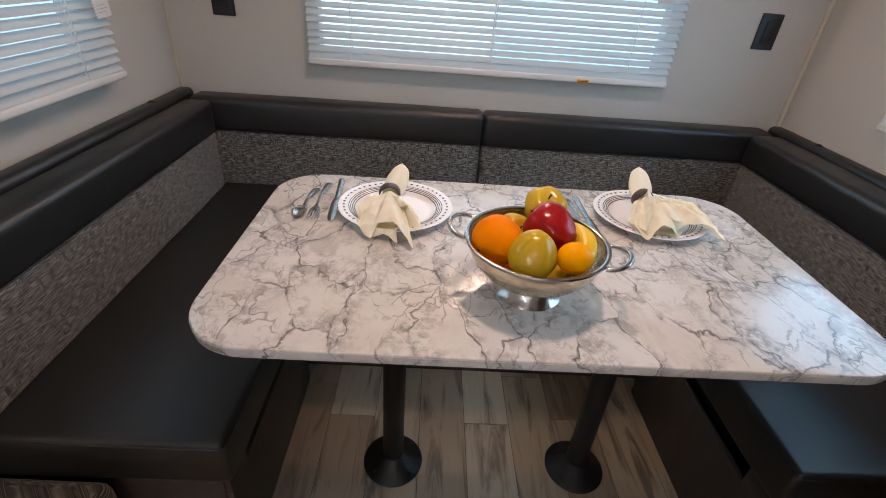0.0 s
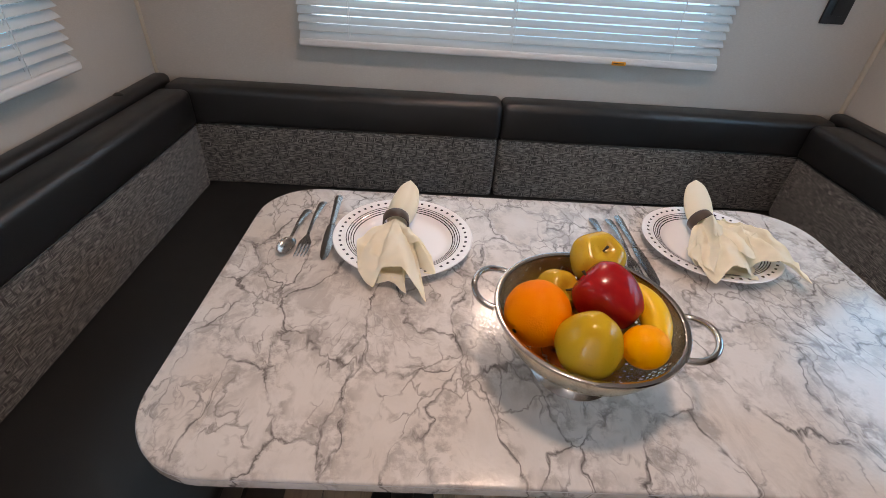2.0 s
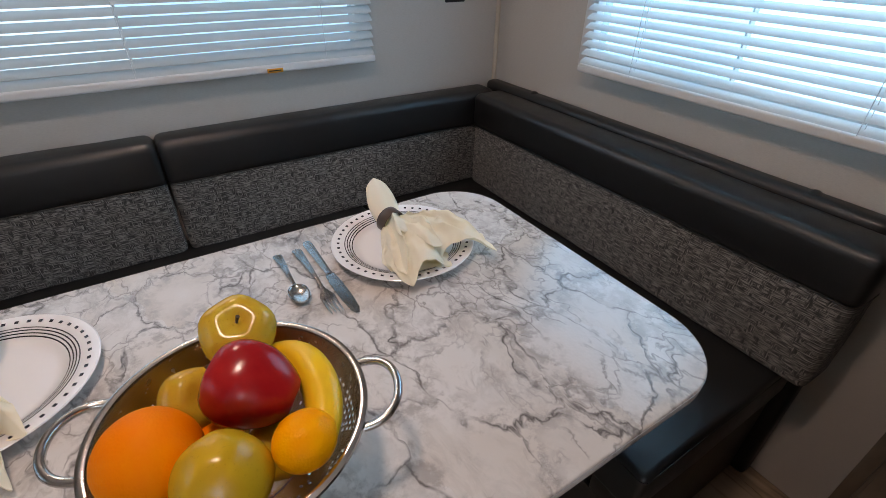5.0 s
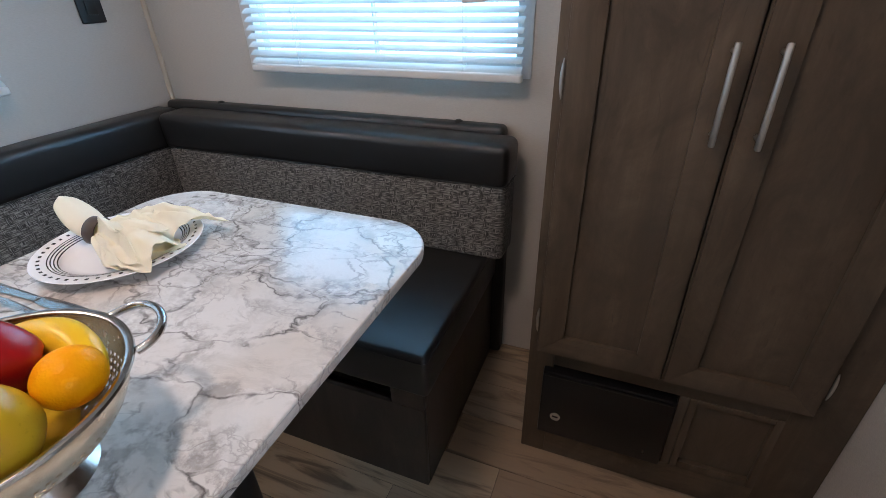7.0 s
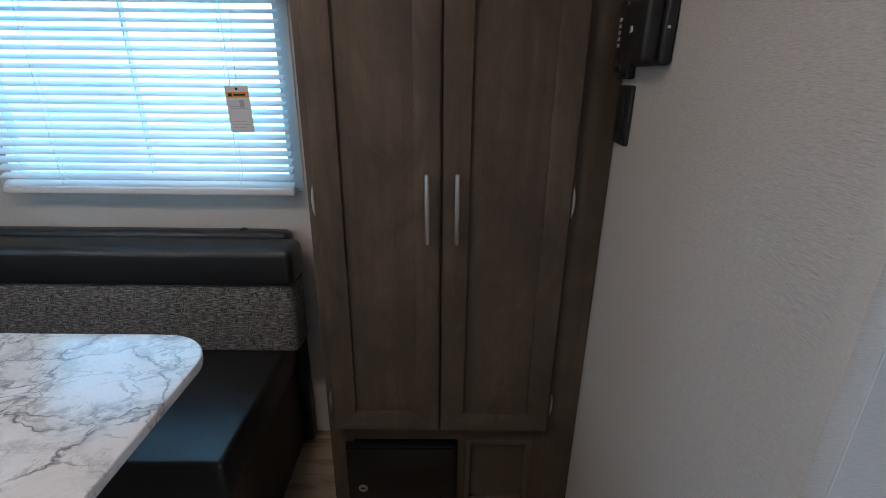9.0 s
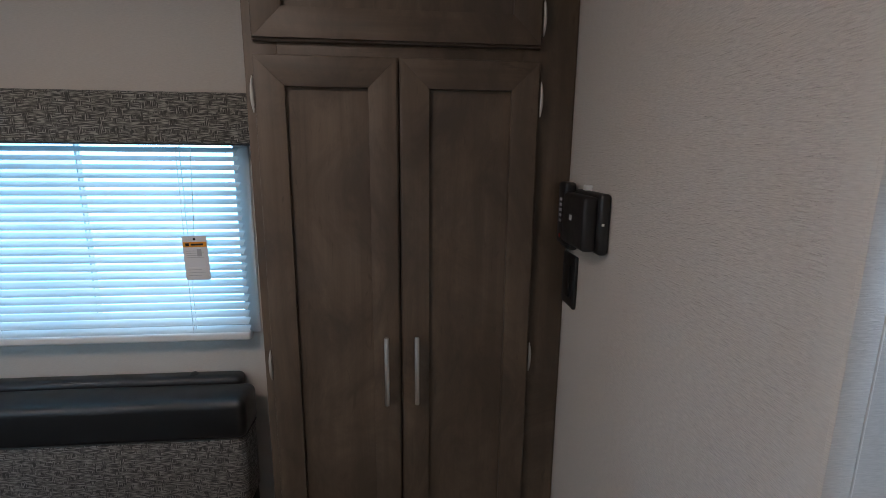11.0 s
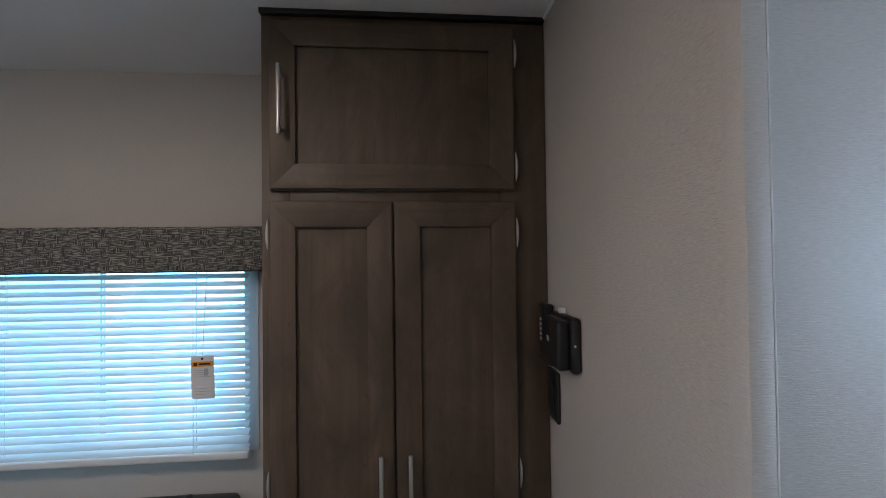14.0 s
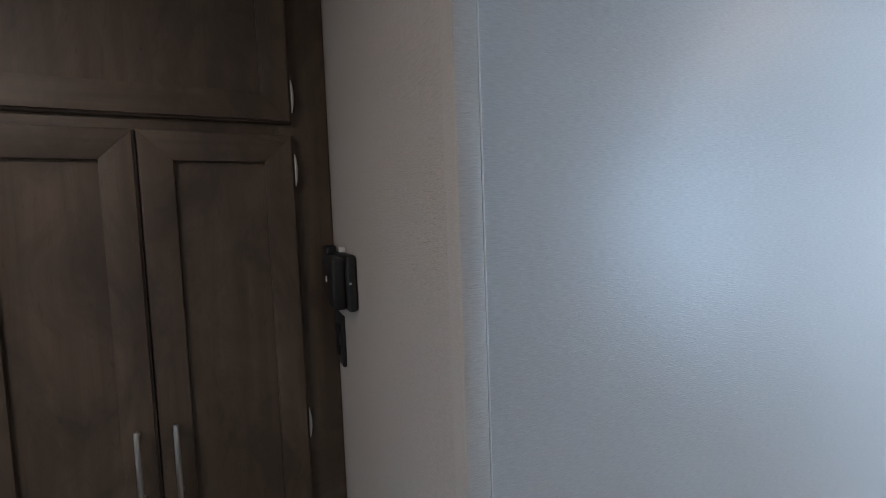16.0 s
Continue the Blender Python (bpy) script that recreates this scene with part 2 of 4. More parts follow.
def steel(name, color, rough):
    m = mat(name, color, rough, 1.0)
    n = Nodes(m)
    k = n.noise(n.coords((90, 90, 90)), 1.0, 3)
    n.rough(k, rough * 0.75, rough * 1.5)
    n.bump(k, 0.05, 0.0003)
    return m


# golden tint in the bowl's steel stands in for reflected fruit and lamplight
STEEL = steel("reflection_tinted_steel", (0.72, 0.63, 0.49), 0.22)
CHROME = steel("polished_steel", (0.52, 0.50, 0.48), 0.17)
NICKEL = steel("satin_nickel", (0.62, 0.60, 0.56), 0.33)

CERAMIC = mat("white_glazed_ware", (0.90, 0.89, 0.90), 0.10, coat=0.4)
INK = mat("black_glaze_print", (0.035, 0.034, 0.042), 0.25)
RING = mat("brown_wood_ring", (0.065, 0.042, 0.030), 0.38)

CLOTH = mat("cream_cotton", (0.90, 0.84, 0.68), 0.9)
n = Nodes(CLOTH)
weave = n.noise(n.coords((700, 700, 700)), 1.0, 2)
n.color(n.mix(n.noise(n.coords(), 22, 3), (0.97, 0.95, 0.84), (0.96, 0.91, 0.74)))
n.bump(n.math("ADD", n.math("MULTIPLY", weave, 0.4), n.noise(n.coords(), 60, 3)), 0.3, 0.0012)
n.b.inputs["Subsurface Weight"].default_value = 0.0
tr = n.add("ShaderNodeBsdfTranslucent")
tr.inputs[0].default_value = (0.92, 0.78, 0.46, 1)
mx = n.add("ShaderNodeMixShader")
mx.inputs[0].default_value = 0.28
n.link(n.b.outputs[0], mx.inputs[1])
n.link(tr.outputs[0], mx.inputs[2])
n.link(mx.outputs[0], n.t.nodes["Material Output"].inputs[0])

SLAT = mat("white_slat", (0.64, 0.65, 0.65), 0.38)
n = Nodes(SLAT)
n.color(n.mix(n.noise(n.coords(), 7, 3), (0.58, 0.60, 0.60), (0.66, 0.67, 0.67)))
tr = n.add("ShaderNodeBsdfTranslucent")
tr.inputs[0].default_value = (0.50, 0.78, 0.86, 1)
mx = n.add("ShaderNodeMixShader")
mx.inputs[0].default_value = 0.09
n.link(n.b.outputs[0], mx.inputs[1])
n.link(tr.outputs[0], mx.inputs[2])
n.link(mx.outputs[0], n.t.nodes["Material Output"].inputs[0])

WHITE = mat("white_plastic", (0.78, 0.78, 0.77), 0.35)
n = Nodes(WHITE)
n.color(n.mix(n.noise(n.coords(), 12, 3), (0.72, 0.72, 0.71), (0.81, 0.81, 0.80)))
CREAM = mat("cream_bead", (0.62, 0.54, 0.43), 0.5)
BLACK = mat("black_plastic", (0.016, 0.016, 0.018), 0.34)
n = Nodes(BLACK)
n.rough(n.noise(n.coords(), 70, 4), 0.26, 0.46)
n.color(n.mix(n.noise(n.coords(), 30, 3), (0.007, 0.007, 0.008), (0.015, 0.015, 0.016)))
POWDER = mat("black_powder_coat", (0.018, 0.017, 0.017), 0.42)
n = Nodes(POWDER)
n.bump(n.noise(n.coords(), 420, 2), 0.2, 0.0005)
n.color(n.mix(n.noise(n.coords(), 18, 3), (0.005, 0.0048, 0.0048), (0.011, 0.0105, 0.010)))
GREYINK = mat("grey_print", (0.46, 0.46, 0.48), 0.5)
PAPER = mat("tag_card", (0.76, 0.76, 0.77), 0.6)
ORANGE_INK = mat("orange_print", (0.85, 0.36, 0.02), 0.5)
RED_INK = mat("red_mark", (0.35, 0.02, 0.015), 0.4)
CORD = mat("white_cord", (0.82, 0.83, 0.83), 0.6)

GLASS = mat("tinted_glass", (0.93, 0.97, 0.98), 0.0)
GLASS.node_tree.nodes["Principled BSDF"].inputs["Transmission Weight"].default_value = 1.0
GLASS.node_tree.nodes["Principled BSDF"].inputs["IOR"].default_value = 1.45
SCREENED = GLASS.copy()
SCREENED.name = "screened_glass"
SCREENED.node_tree.nodes["Principled BSDF"].inputs["Base Color"].default_value = (0.62, 0.78, 0.86, 1)

LAMP = mat("lamp_diffuser", (0.9, 0.85, 0.78), 0.4)
b = LAMP.node_tree.nodes["Principled BSDF"]
b.inputs["Emission Color"].default_value = (1.0, 0.82, 0.62, 1)
b.inputs["Emission Strength"].default_value = 6.0


def fruit_skin(name, a, b, rough, spots=0.0, pits=0.0):
    m = mat(name, a, rough)
    m.node_tree.nodes["Principled BSDF"].inputs["Specular IOR Level"].default_value = 0.4
    n = Nodes(m)
    c = n.coords()
    base = n.mix(n.ramp(n.noise(c, 22, 4, 0.6, 0.4), (0.34, 0.0), (0.70, 1.0)), a, b)
    if spots:
        base = n.mix(n.ramp(n.noise(c, 330, 1), (0.66, 0.0), (0.72, spots)), base, tuple(k * 0.55 for k in b))
    n.color(base)
    n.rough(n.noise(c, 40, 3), rough - 0.05, rough + 0.12)
    if pits:
        n.b.inputs["Specular IOR Level"].default_value = 0.08
        v = n.add("ShaderNodeTexVoronoi", Scale=420.0)
        n.link(c, v.inputs["Vector"])
        n.bump(n.math("ADD", v.outputs["Distance"], n.noise(c, 80, 2)), pits, 0.0008)
    else:
        n.bump(n.noise(c, 55, 3), 0.08, 0.0008)
    return m


ORANGE = fruit_skin("orange_peel", (0.93, 0.215, 0.0004), (0.95, 0.265, 0.0008), 0.45, pits=0.30)
LEMON = fruit_skin("mandarin_peel", (0.95, 0.34, 0.001), (0.96, 0.41, 0.002), 0.34, pits=0.35)
GREEN = fruit_skin("green_apple_skin", (0.52, 0.325, 0.012), (0.57, 0.350, 0.018), 0.19, 0.25)
YELLOW = fruit_skin("yellow_apple_skin", (0.60, 0.42, 0.035), (0.56, 0.30, 0.020), 0.16, 0.3)
RED = fruit_skin("red_apple_skin", (0.30, 0.006, 0.010), (0.40, 0.016, 0.014), 0.17, 0.15)
BANANA = fruit_skin("banana_skin", (0.86, 0.54, 0.012), (0.84, 0.50, 0.02), 0.30)
STEM = mat("fruit_stem", (0.06, 0.04, 0.02), 0.8)


# ---- mesh helpers ----
def part(name, bm, material, parent=None, label="", sharp=40):
    """Links a bmesh as one mesh object, under a thing or a part."""
    mesh = bpy.data.meshes.new(name)
    bmesh.ops.recalc_face_normals(bm, faces=bm.faces)
    bm.to_mesh(mesh)
    bm.free()
    mesh.materials.append(material)
    flat = mesh.attributes.get("flat")
    for p in mesh.polygons:
        p.use_smooth = not (flat and flat.data[p.index].value)
    if flat:
        mesh.attributes.remove(flat)
    mesh.set_sharp_from_angle(angle=radians(sharp))
    ob = new(name, mesh)
    if parent:
        ob.parent = parent
        ob.matrix_parent_inverse = parent.matrix_basis.inverted()
    if label:
        tagged(ob, label)
    return ob


def thing(name, at, label, category, group=""):
    ob = new(name)
    ob.matrix_basis = Matrix.Translation(at)
    ob.empty_display_size = 0.05
    return tagged(ob, label, category, group)


def joined(*meshes):
    """One bmesh of several."""
    out = bmesh.new()
    for bm in meshes:
        tmp = bpy.data.meshes.new("tmp")
        bm.to_mesh(tmp)
        out.from_mesh(tmp)
        bpy.data.meshes.remove(tmp)
        bm.free()
    return out


def box(lo, hi, bevel=0.0, seg=2):
    bm = bmesh.new()
    bmesh.ops.create_cube(bm, size=1)
    for v in bm.verts:
        v.co = Vector([lo[k] + (v.co[k] + 0.5) * (hi[k] - lo[k]) for k in range(3)])
    if bevel:
        bmesh.ops.bevel(bm, geom=list(bm.edges), offset=bevel, segments=seg, profile=0.5, affect="EDGES")
    mark = bm.faces.layers.int.new("flat")
    for f in bm.faces:
        f[mark] = 1
    return bm


def soft_box(lo, hi, r, puff=(0, 0, 0), step=0.05, wobble=0.0):
    """A padded box with round edges; puff: how far each pair of faces swells."""
    axes = []
    for k in range(3):
        size = hi[k] - lo[k]
        cuts = max(1, int((size - 2 * r) / step))
        inner = [r + (size - 2 * r) * i / cuts for i in range(cuts + 1)]
        axes.append([0, r * 0.25, r * 0.6] + inner + [size - r * 0.6, size - r * 0.25, size])
    bm = bmesh.new()
    for k in range(3):
        i, j = [a for a in range(3) if a != k]
        for end in (0, axes[k][-1]):
            grid = []
            for a in axes[i]:
                row = []
                for c in axes[j]:
                    p = [0, 0, 0]
                    p[i], p[j], p[k] = a, c, end
                    row.append(bm.verts.new(p))
                grid.append(row)
            for a in range(len(axes[i]) - 1):
                for c in range(len(axes[j]) - 1):
                    bm.faces.new((grid[a][c], grid[a + 1][c], grid[a + 1][c + 1], grid[a][c + 1]))
    bmesh.ops.remove_doubles(bm, verts=bm.verts, dist=1e-5)
    size = [hi[k] - lo[k] for k in range(3)]
    for v in bm.verts:
        p = v.co.copy()
        core = Vector([min(max(p[k], r), size[k] - r) for k in range(3)])
        d = p - core
        if d.length > 1e-7:
            p = core + d.normalized() * r
        s = [math.sin(math.pi * min(1, max(0, p[k] / size[k]))) ** 0.5 for k in range(3)]
        for k in range(3):
            others = [s[a] for a in range(3) if a != k]
            p[k] += puff[k] * others[0] * others[1] * (2 * p[k] / size[k] - 1)
        q = p + Vector(lo)
        if wobble:
            q += Vector((noise.noise(q * 9), noise.noise(q * 9 + Vector((5, 0, 0))), noise.noise(q * 9 + Vector((0, 7, 0))))) * wobble
        v.co = q
    return bm


def lathe(profile, seg=48, close=False):
    """Turns (radius, height) points about z."""
    bm = bmesh.new()
    rings = []
    for r, z in profile:
        if r < 1e-6:
            rings.append([bm.verts.new((0, 0, z))] * seg)
        else:
            rings.append([bm.verts.new((r * math.cos(2 * math.pi * i / seg), r * math.sin(2 * math.pi * i / seg), z)) for i in range(seg)])
    pairs = list(zip(rings, rings[1:])) + ([(rings[-1], rings[0])] if close else [])
    for a, c in pairs:
        for i in range(seg):
            j = (i + 1) % seg
            corners = []
            for v in (a[i], a[j], c[j], c[i]):
                if v not in corners:
                    corners.append(v)
            if len(corners) > 2:
                bm.faces.new(corners)
    return bm


def tube(points, radii, seg=10):
    """A round bar along points, with its own radius at each."""
    bm = bmesh.new()
    points = [Vector(p) for p in points]
    if not hasattr(radii, "__len__"):
        radii = [radii] * len(points)
    rings, side = [], None
    for i, p in enumerate(points):
        d = (points[min(i + 1, len(points) - 1)] - points[max(i - 1, 0)]).normalized()
        if side is None:
            side = d.orthogonal().normalized()
        side = (side - d * side.dot(d)).normalized()
        up = d.cross(side)
        rings.append([bm.verts.new(p + (side * math.cos(2 * math.pi * k / seg) + up * math.sin(2 * math.pi * k / seg)) * radii[i]) for k in range(seg)])
    for a, c in zip(rings, rings[1:]):
        for k in range(seg):
            bm.faces.new((a[k], a[(k + 1) % seg], c[(k + 1) % seg], c[k]))
    bm.faces.new(rings[0])
    bm.faces.new(rings[-1])
    return bm


def moved(bm, m):
    bmesh.ops.transform(bm, matrix=m, verts=bm.verts)
    return bm


def slab(outline, z0, z1, bevel=0.003):
    """A flat plate of any outline, with eased edges."""
    bm = bmesh.new()
    low = [bm.verts.new((x, y, z0)) for x, y in outline]
    face = bm.faces.new(low)
    top = bmesh.ops.extrude_face_region(bm, geom=[face])
    bmesh.ops.translate(bm, vec=(0, 0, z1 - z0), verts=[v for v in top["geom"] if isinstance(v, bmesh.types.BMVert)])
    if bevel:
        rim = [e for e in bm.edges if abs(e.verts[0].co.z - e.verts[1].co.z) < 1e-6]
        bmesh.ops.bevel(bm, geom=rim, offset=bevel, segments=3, profile=0.5, affect="EDGES")
    bm.normal_update()
    mark = bm.faces.layers.int.new("flat")
    for f in bm.faces:
        f[mark] = int(abs(f.normal.z) > 0.99)
    return bm


def round_outline(x0, x1, y0, y1, r, seg=14):
    pts = []
    for cx, cy, a0 in ((x1 - r, y1 - r, 0), (x0 + r, y1 - r, 90), (x0 + r, y0 + r, 180), (x1 - r, y0 + r, 270)):
        pts += [(cx + r * math.cos(radians(a0 + 90 * i / seg)), cy + r * math.sin(radians(a0 + 90 * i / seg))) for i in range(seg + 1)]
    return pts


def structure(name, bm, material, label=""):
    return tagged(part(name, bm, material), label, "", "", "structure")


# ---- the shell ----
XL, XR, YB, ZC = -0.495, 1.79, 2.06, 2.060
YF, XP, YP, TH = -2.6, 0.724, -0.042, 0.07
# the partition runs slightly askew from the wardrobe to its outer corner
ASKEW = Matrix.Translation((1.40, YP, 0)) @ pose(0, 0, 0, 0, 0, -2.67) @ Matrix.Translation((-1.40, -YP, 0))
YC = -0.0105
SILL, HEAD = 0.945, 1.50


def wall_with_window(name, axis, face, out, a0, a1, w0, w1, material, sill=SILL, head=HEAD):
    """A wall on x or y = face, thick towards out, from a0 to a1 along, with an opening w0 to w1."""
    lo, hi = sorted((face, face + out * TH))
    pieces = []
    for s0, s1, z0, z1 in ((a0, w0, 0, ZC), (w1, a1, 0, ZC), (w0, w1, 0, sill), (w0, w1, head, ZC)):
        pieces.append(box((lo, s0, z0), (hi, s1, z1)) if axis == "x" else box((s0, lo, z0), (s1, hi, z1)))
    return structure(name, joined(*pieces), material)


wall_with_window("wall_right", "x", XR, 1, YP - 0.05, YB, 0.768, 1.622, WALL)
wall_with_window("wall_rear", "y", YB, 1, XL - TH, XR + TH, 0.018, 1.256, WALL)
wall_with_window("wall_left", "x", XL, -1, -0.2, YB, 0.828, 1.642, WALL)
wall_with_window("wall_left_kitchen", "x", XL, -1, YF, -0.2, -2.49, -1.51, WALL, 0.85, 1.8)
structure("wall_front", box((XL - TH, YF - TH, 0), (XP + 0.05, YF, ZC)), WALL)
partition = structure("wall_partition", box((XP + 0.010, YP - 0.05, 0), (XR - 0.01, YP, ZC)), LINEN)
partition.matrix_basis = ASKEW
structure("wall_bath", box((XP + 0.002, YF, 0), (XP + 0.05, YC - 0.004, ZC)), SMOOTH_LINEN)
structure("ceiling", box((XL - TH, YF - TH, ZC), (XR + TH, YB + TH, ZC + 0.05)), CEILING)
structure("ground", box((-300, -300, -0.9), (300, 300, -0.8)), mat("asphalt_lot", (0.10, 0.10, 0.10), 0.9))

# covering strips on the outer corner of the partition
structure("trim", joined(box((XP - 0.002, YC - 0.022, 0), (XP + 0.003, YC + 0.0030, ZC - 0.004), 0.001)), LINEN_TRIM)
structure("trim_bead", box((XP - 0.0026, YC - 0.0240, 0), (XP + 0.003, YC - 0.0218, ZC - 0.004), 0.0009), mat("pale_bead", (0.66, 0.65, 0.62), 0.45))
structure("trim_edge", box((XP + 0.002, YP, 0), (XP + 0.028, YP + 0.0025, ZC - 0.004), 0.001), LINEN_TRIM).matrix_basis = ASKEW
# cove beads in the corners and under the ceiling
structure("trim_corner_right", tube([(XR - 0.004, YB - 0.004, 0.74), (XR - 0.004, YB - 0.004, ZC)], 0.0085, 10), CREAM)
structure("trim_corner_left", tube([(XL + 0.003, YB - 0.003, 0.74), (XL + 0.003, YB - 0.003, ZC)], 0.0060, 10), CREAM)
structure("trim_partition", tube([(1.39, YP + 0.002, ZC - 0.003), (XP, YP + 0.002, ZC - 0.003)], 0.005, 8), WHITE).matrix_basis = ASKEW


def window(name, axis, face, out, w0, w1, bar, sill=SILL, head=HEAD):
    """Frame, mullion and panes in a wall's opening."""
    lo, hi = sorted((face - out * 0.006, face + out * (TH - 0.012)))
    f = 0.03

    def cut(s0, s1, z0, z1, p0=lo, p1=hi, e=0.003):
        return box((p0, s0, z0), (p1, s1, z1), e) if axis == "x" else box((s0, p0, z0), (s1, p1, z1), e)

    root = tagged(new(name), "white framed camper window behind a slatted blind", "window", "", "structure")
    part("window_frame", joined(cut(w0 - f, w0 + 0.012, sill - f, head + f), cut(w1 - 0.012, w1 + f, sill - f, head + f),
                                cut(w0 + 0.012, w1 - 0.012, sill - f, sill + 0.012), cut(w0 + 0.012, w1 - 0.012, head - 0.012, head + f)), WHITE, root)
    mid = (lo + hi) / 2
    if bar is not None:
        part("mullion", cut(bar - 0.003, bar + 0.003, sill + 0.012, head - 0.012, mid - 0.012, mid + 0.012), WHITE, root)
    edges = [w0 + 0.012] + ([bar - 0.003, bar + 0.003] if bar is not None else []) + [w1 - 0.012]
    for s0, s1 in zip(edges[::2], edges[1::2]):
        pane = part("pane", cut(s0, s1, sill + 0.012, head - 0.012, mid - 0.002, mid + 0.002, 0), SCREENED if bar is not None and s0 > bar else GLASS, root)
        pane.visible_shadow = False
    return root


window("window_1", "x", XR, 1, 0.768, 1.622, 1.20)
window("window_2", "y", YB, 1, 0.018, 1.256, 0.64)
window("window_3", "x", XL, -1, 0.828, 1.642, 1.24)
window("window_4", "x", XL, -1, -2.49, -1.51, None, 0.85, 1.8)


# ---- blinds ----
def slat_mesh(length, width, tilt, material):
    """A thin cambered slat along x, its room edge (towards -y) lower."""
    bm = bmesh.new()
    rows = []
    for i in range(7):
        u = i / 6 - 0.5
        y, z = u * width, 0.0016 * (1 - 4 * u * u)
        ca, sa = math.cos(tilt), math.sin(tilt)
        rows.append([bm.verts.new((x, y * ca - z * sa, y * sa + z * ca)) for x in (-length / 2, length / 2)])
    for a, c in zip(rows, rows[1:]):
        bm.faces.new((a[0], a[1], c[1], c[0]))
    mesh = bpy.data.meshes.new("slat")
    bm.to_mesh(mesh)
    bm.free()
    mesh.materials.append(material)
    for p in mesh.polygons:
        p.use_smooth = True
    return mesh


def blind(origin, turn, length, bottom, top, tilt, label, cords, tag=None):
    """Built along x and facing -y about its middle, then turned into place."""
    root = thing("window_blind", origin, label, "blind", "blinds at the windows")
    place = Matrix.Translation(origin) @ pose(0, 0, 0, 0, 0, turn)
    z0 = bottom - origin[2]
    z1 = top - origin[2]

    def add(name, bm, material, text=""):
        return part(name, moved(bm, place), material, root, text)

    add("bottom_rail", soft_box((-length / 2 - 0.002, -0.016, z0), (length / 2 + 0.002, 0.014, z0 + 0.021), 0.006, step=0.3), WHITE, "white plastic bottom rail")
    add("head_rail", box((-length / 2, -0.016, z1), (length / 2, 0.018, z1 + 0.026), 0.002), WHITE)
    pitch = 0.0228
    mesh = slat_mesh(length, 0.0262, radians(tilt), SLAT)
    rng = random.Random(int(length * 1000))
    z = z0 + 0.030
    while z < z1 - 0.004:
        ob = new("slat", mesh)
        ob.parent = root
        m = place @ pose(rng.uniform(-0.0005, 0.0005), 0, z, rng.uniform(-1.2, 1.2), rng.uniform(-0.05, 0.05), 0)
        ob.matrix_parent_inverse = root.matrix_basis.inverted()
        ob.matrix_basis = m
        z += pitch
    for x in cords:
        for y in (-0.0125, 0.0125):
            add("ladder_cord", tube([(x, y, z0 + 0.018), (x, y, z1)], 0.0008, 5), CORD)
        add("lift_cord", tube([(x + 0.004, 0.0, z0 + 0.018), (x + 0.004, 0.0, z1)], 0.0009, 5), CORD)
    if tag:
        x, z, tilt_tag = tag
        m = place @ pose(x, -0.024, z - origin[2], 0, tilt_tag, 0)
        t = part("warning_tag", moved(slab(round_outline(-0.032, 0.032, -0.122, 0.0, 0.004, 3), -0.0005, 0.0005, 0), m @ pose(0, 0, 0, 90)), PAPER, root, "grey card warning tag hung on a cord")
        part("printed_band", moved(box((-0.030, -0.0014, -0.030), (0.030, -0.0007, -0.016)), m), ORANGE_INK, t)
        part("tag_hole", moved(lathe([(0, 0), (0.0035, 0), (0.0035, 0.0004), (0, 0.0004)], 14), m @ pose(0, -0.0007, -0.008, 90)), BLACK, t)
        part("printed_mark", moved(box((-0.024, -0.0019, -0.027), (-0.014, -0.0014, -0.019)), m), BLACK, t)
        part("printed_word", moved(box((-0.010, -0.0019, -0.0255), (0.022, -0.0014, -0.0205)), m), BLACK, t)
        part("printed_drawing", moved(box((0.004, -0.0019, -0.056), (0.016, -0.0014, -0.036)), m), GREYINK, t)
        part("printed_panel", moved(box((-0.029, -0.0014, -0.120), (0.029, -0.0007, -0.086)), m), WHITE, t)
        for k in range(7):
            zz = -0.040 - k * 0.006 if k < 4 else -0.092 - (k - 4) * 0.008
            part("printed_line", moved(box((-0.024, -0.002, zz - 0.0012), (0.012 + 0.010 * (k % 2), -0.0015, zz)), m), GREYINK, t)
        part("tag_cord", tube([place @ Vector((x, -0.022, z - origin[2] - 0.006)), place @ Vector((x + 0.012, -0.020, z1))], 0.0009, 5), CORD, t)
    return root


blind((1.742, 1.175, 0.912), -90, 0.845, 0.913, 1.475, 31, "white slatted blind, half open, on the side window", (-0.245, 0.27), (0.300, 1.217, -1.5))
blind((0.636, 2.012, 0.910), 0, 1.275, 0.911, 1.475, 40, "wide white slatted blind, nearly closed, on the rear window", (-0.49, 0.0, 0.485), (0.545, 1.30, -4))
blind((-0.447, 1.235, 0.904), 90, 0.845, 0.905, 1.475, 37, "white slatted blind, nearly closed, on the other side window", (-0.25, 0.27), (0.372, 1.185, -4))
caution = part("caution_label", box((0.947, 1.9925, 0.912), (0.990, 1.9955, 0.923), 0.0005), ORANGE_INK)
part("printed_line", box((0.951, 1.9915, 0.9165), (0.984, 1.9928, 0.9190)), BLACK, caution)
tagged(caution, "orange caution label stuck on the blind's bottom rail", "label")


def valance(at, size, label):
    (x0, y0, z0), (x1, y1, z1) = at, size
    root = thing("valance", ((x0 + x1) / 2, (y0 + y1) / 2, z0), label, "valance", "valances over the windows")
    part("padded_cover", soft_box((x0, y0, z0 + 0.003), (x1, y1, z1), 0.006, step=0.2), VALANCE, root)
    part("lower_edge", box((x0 + 0.006, y0 + 0.006, z0), (x1 - 0.006, y1 - 0.006, z0 + 0.003)), BLACK, root)
    return root


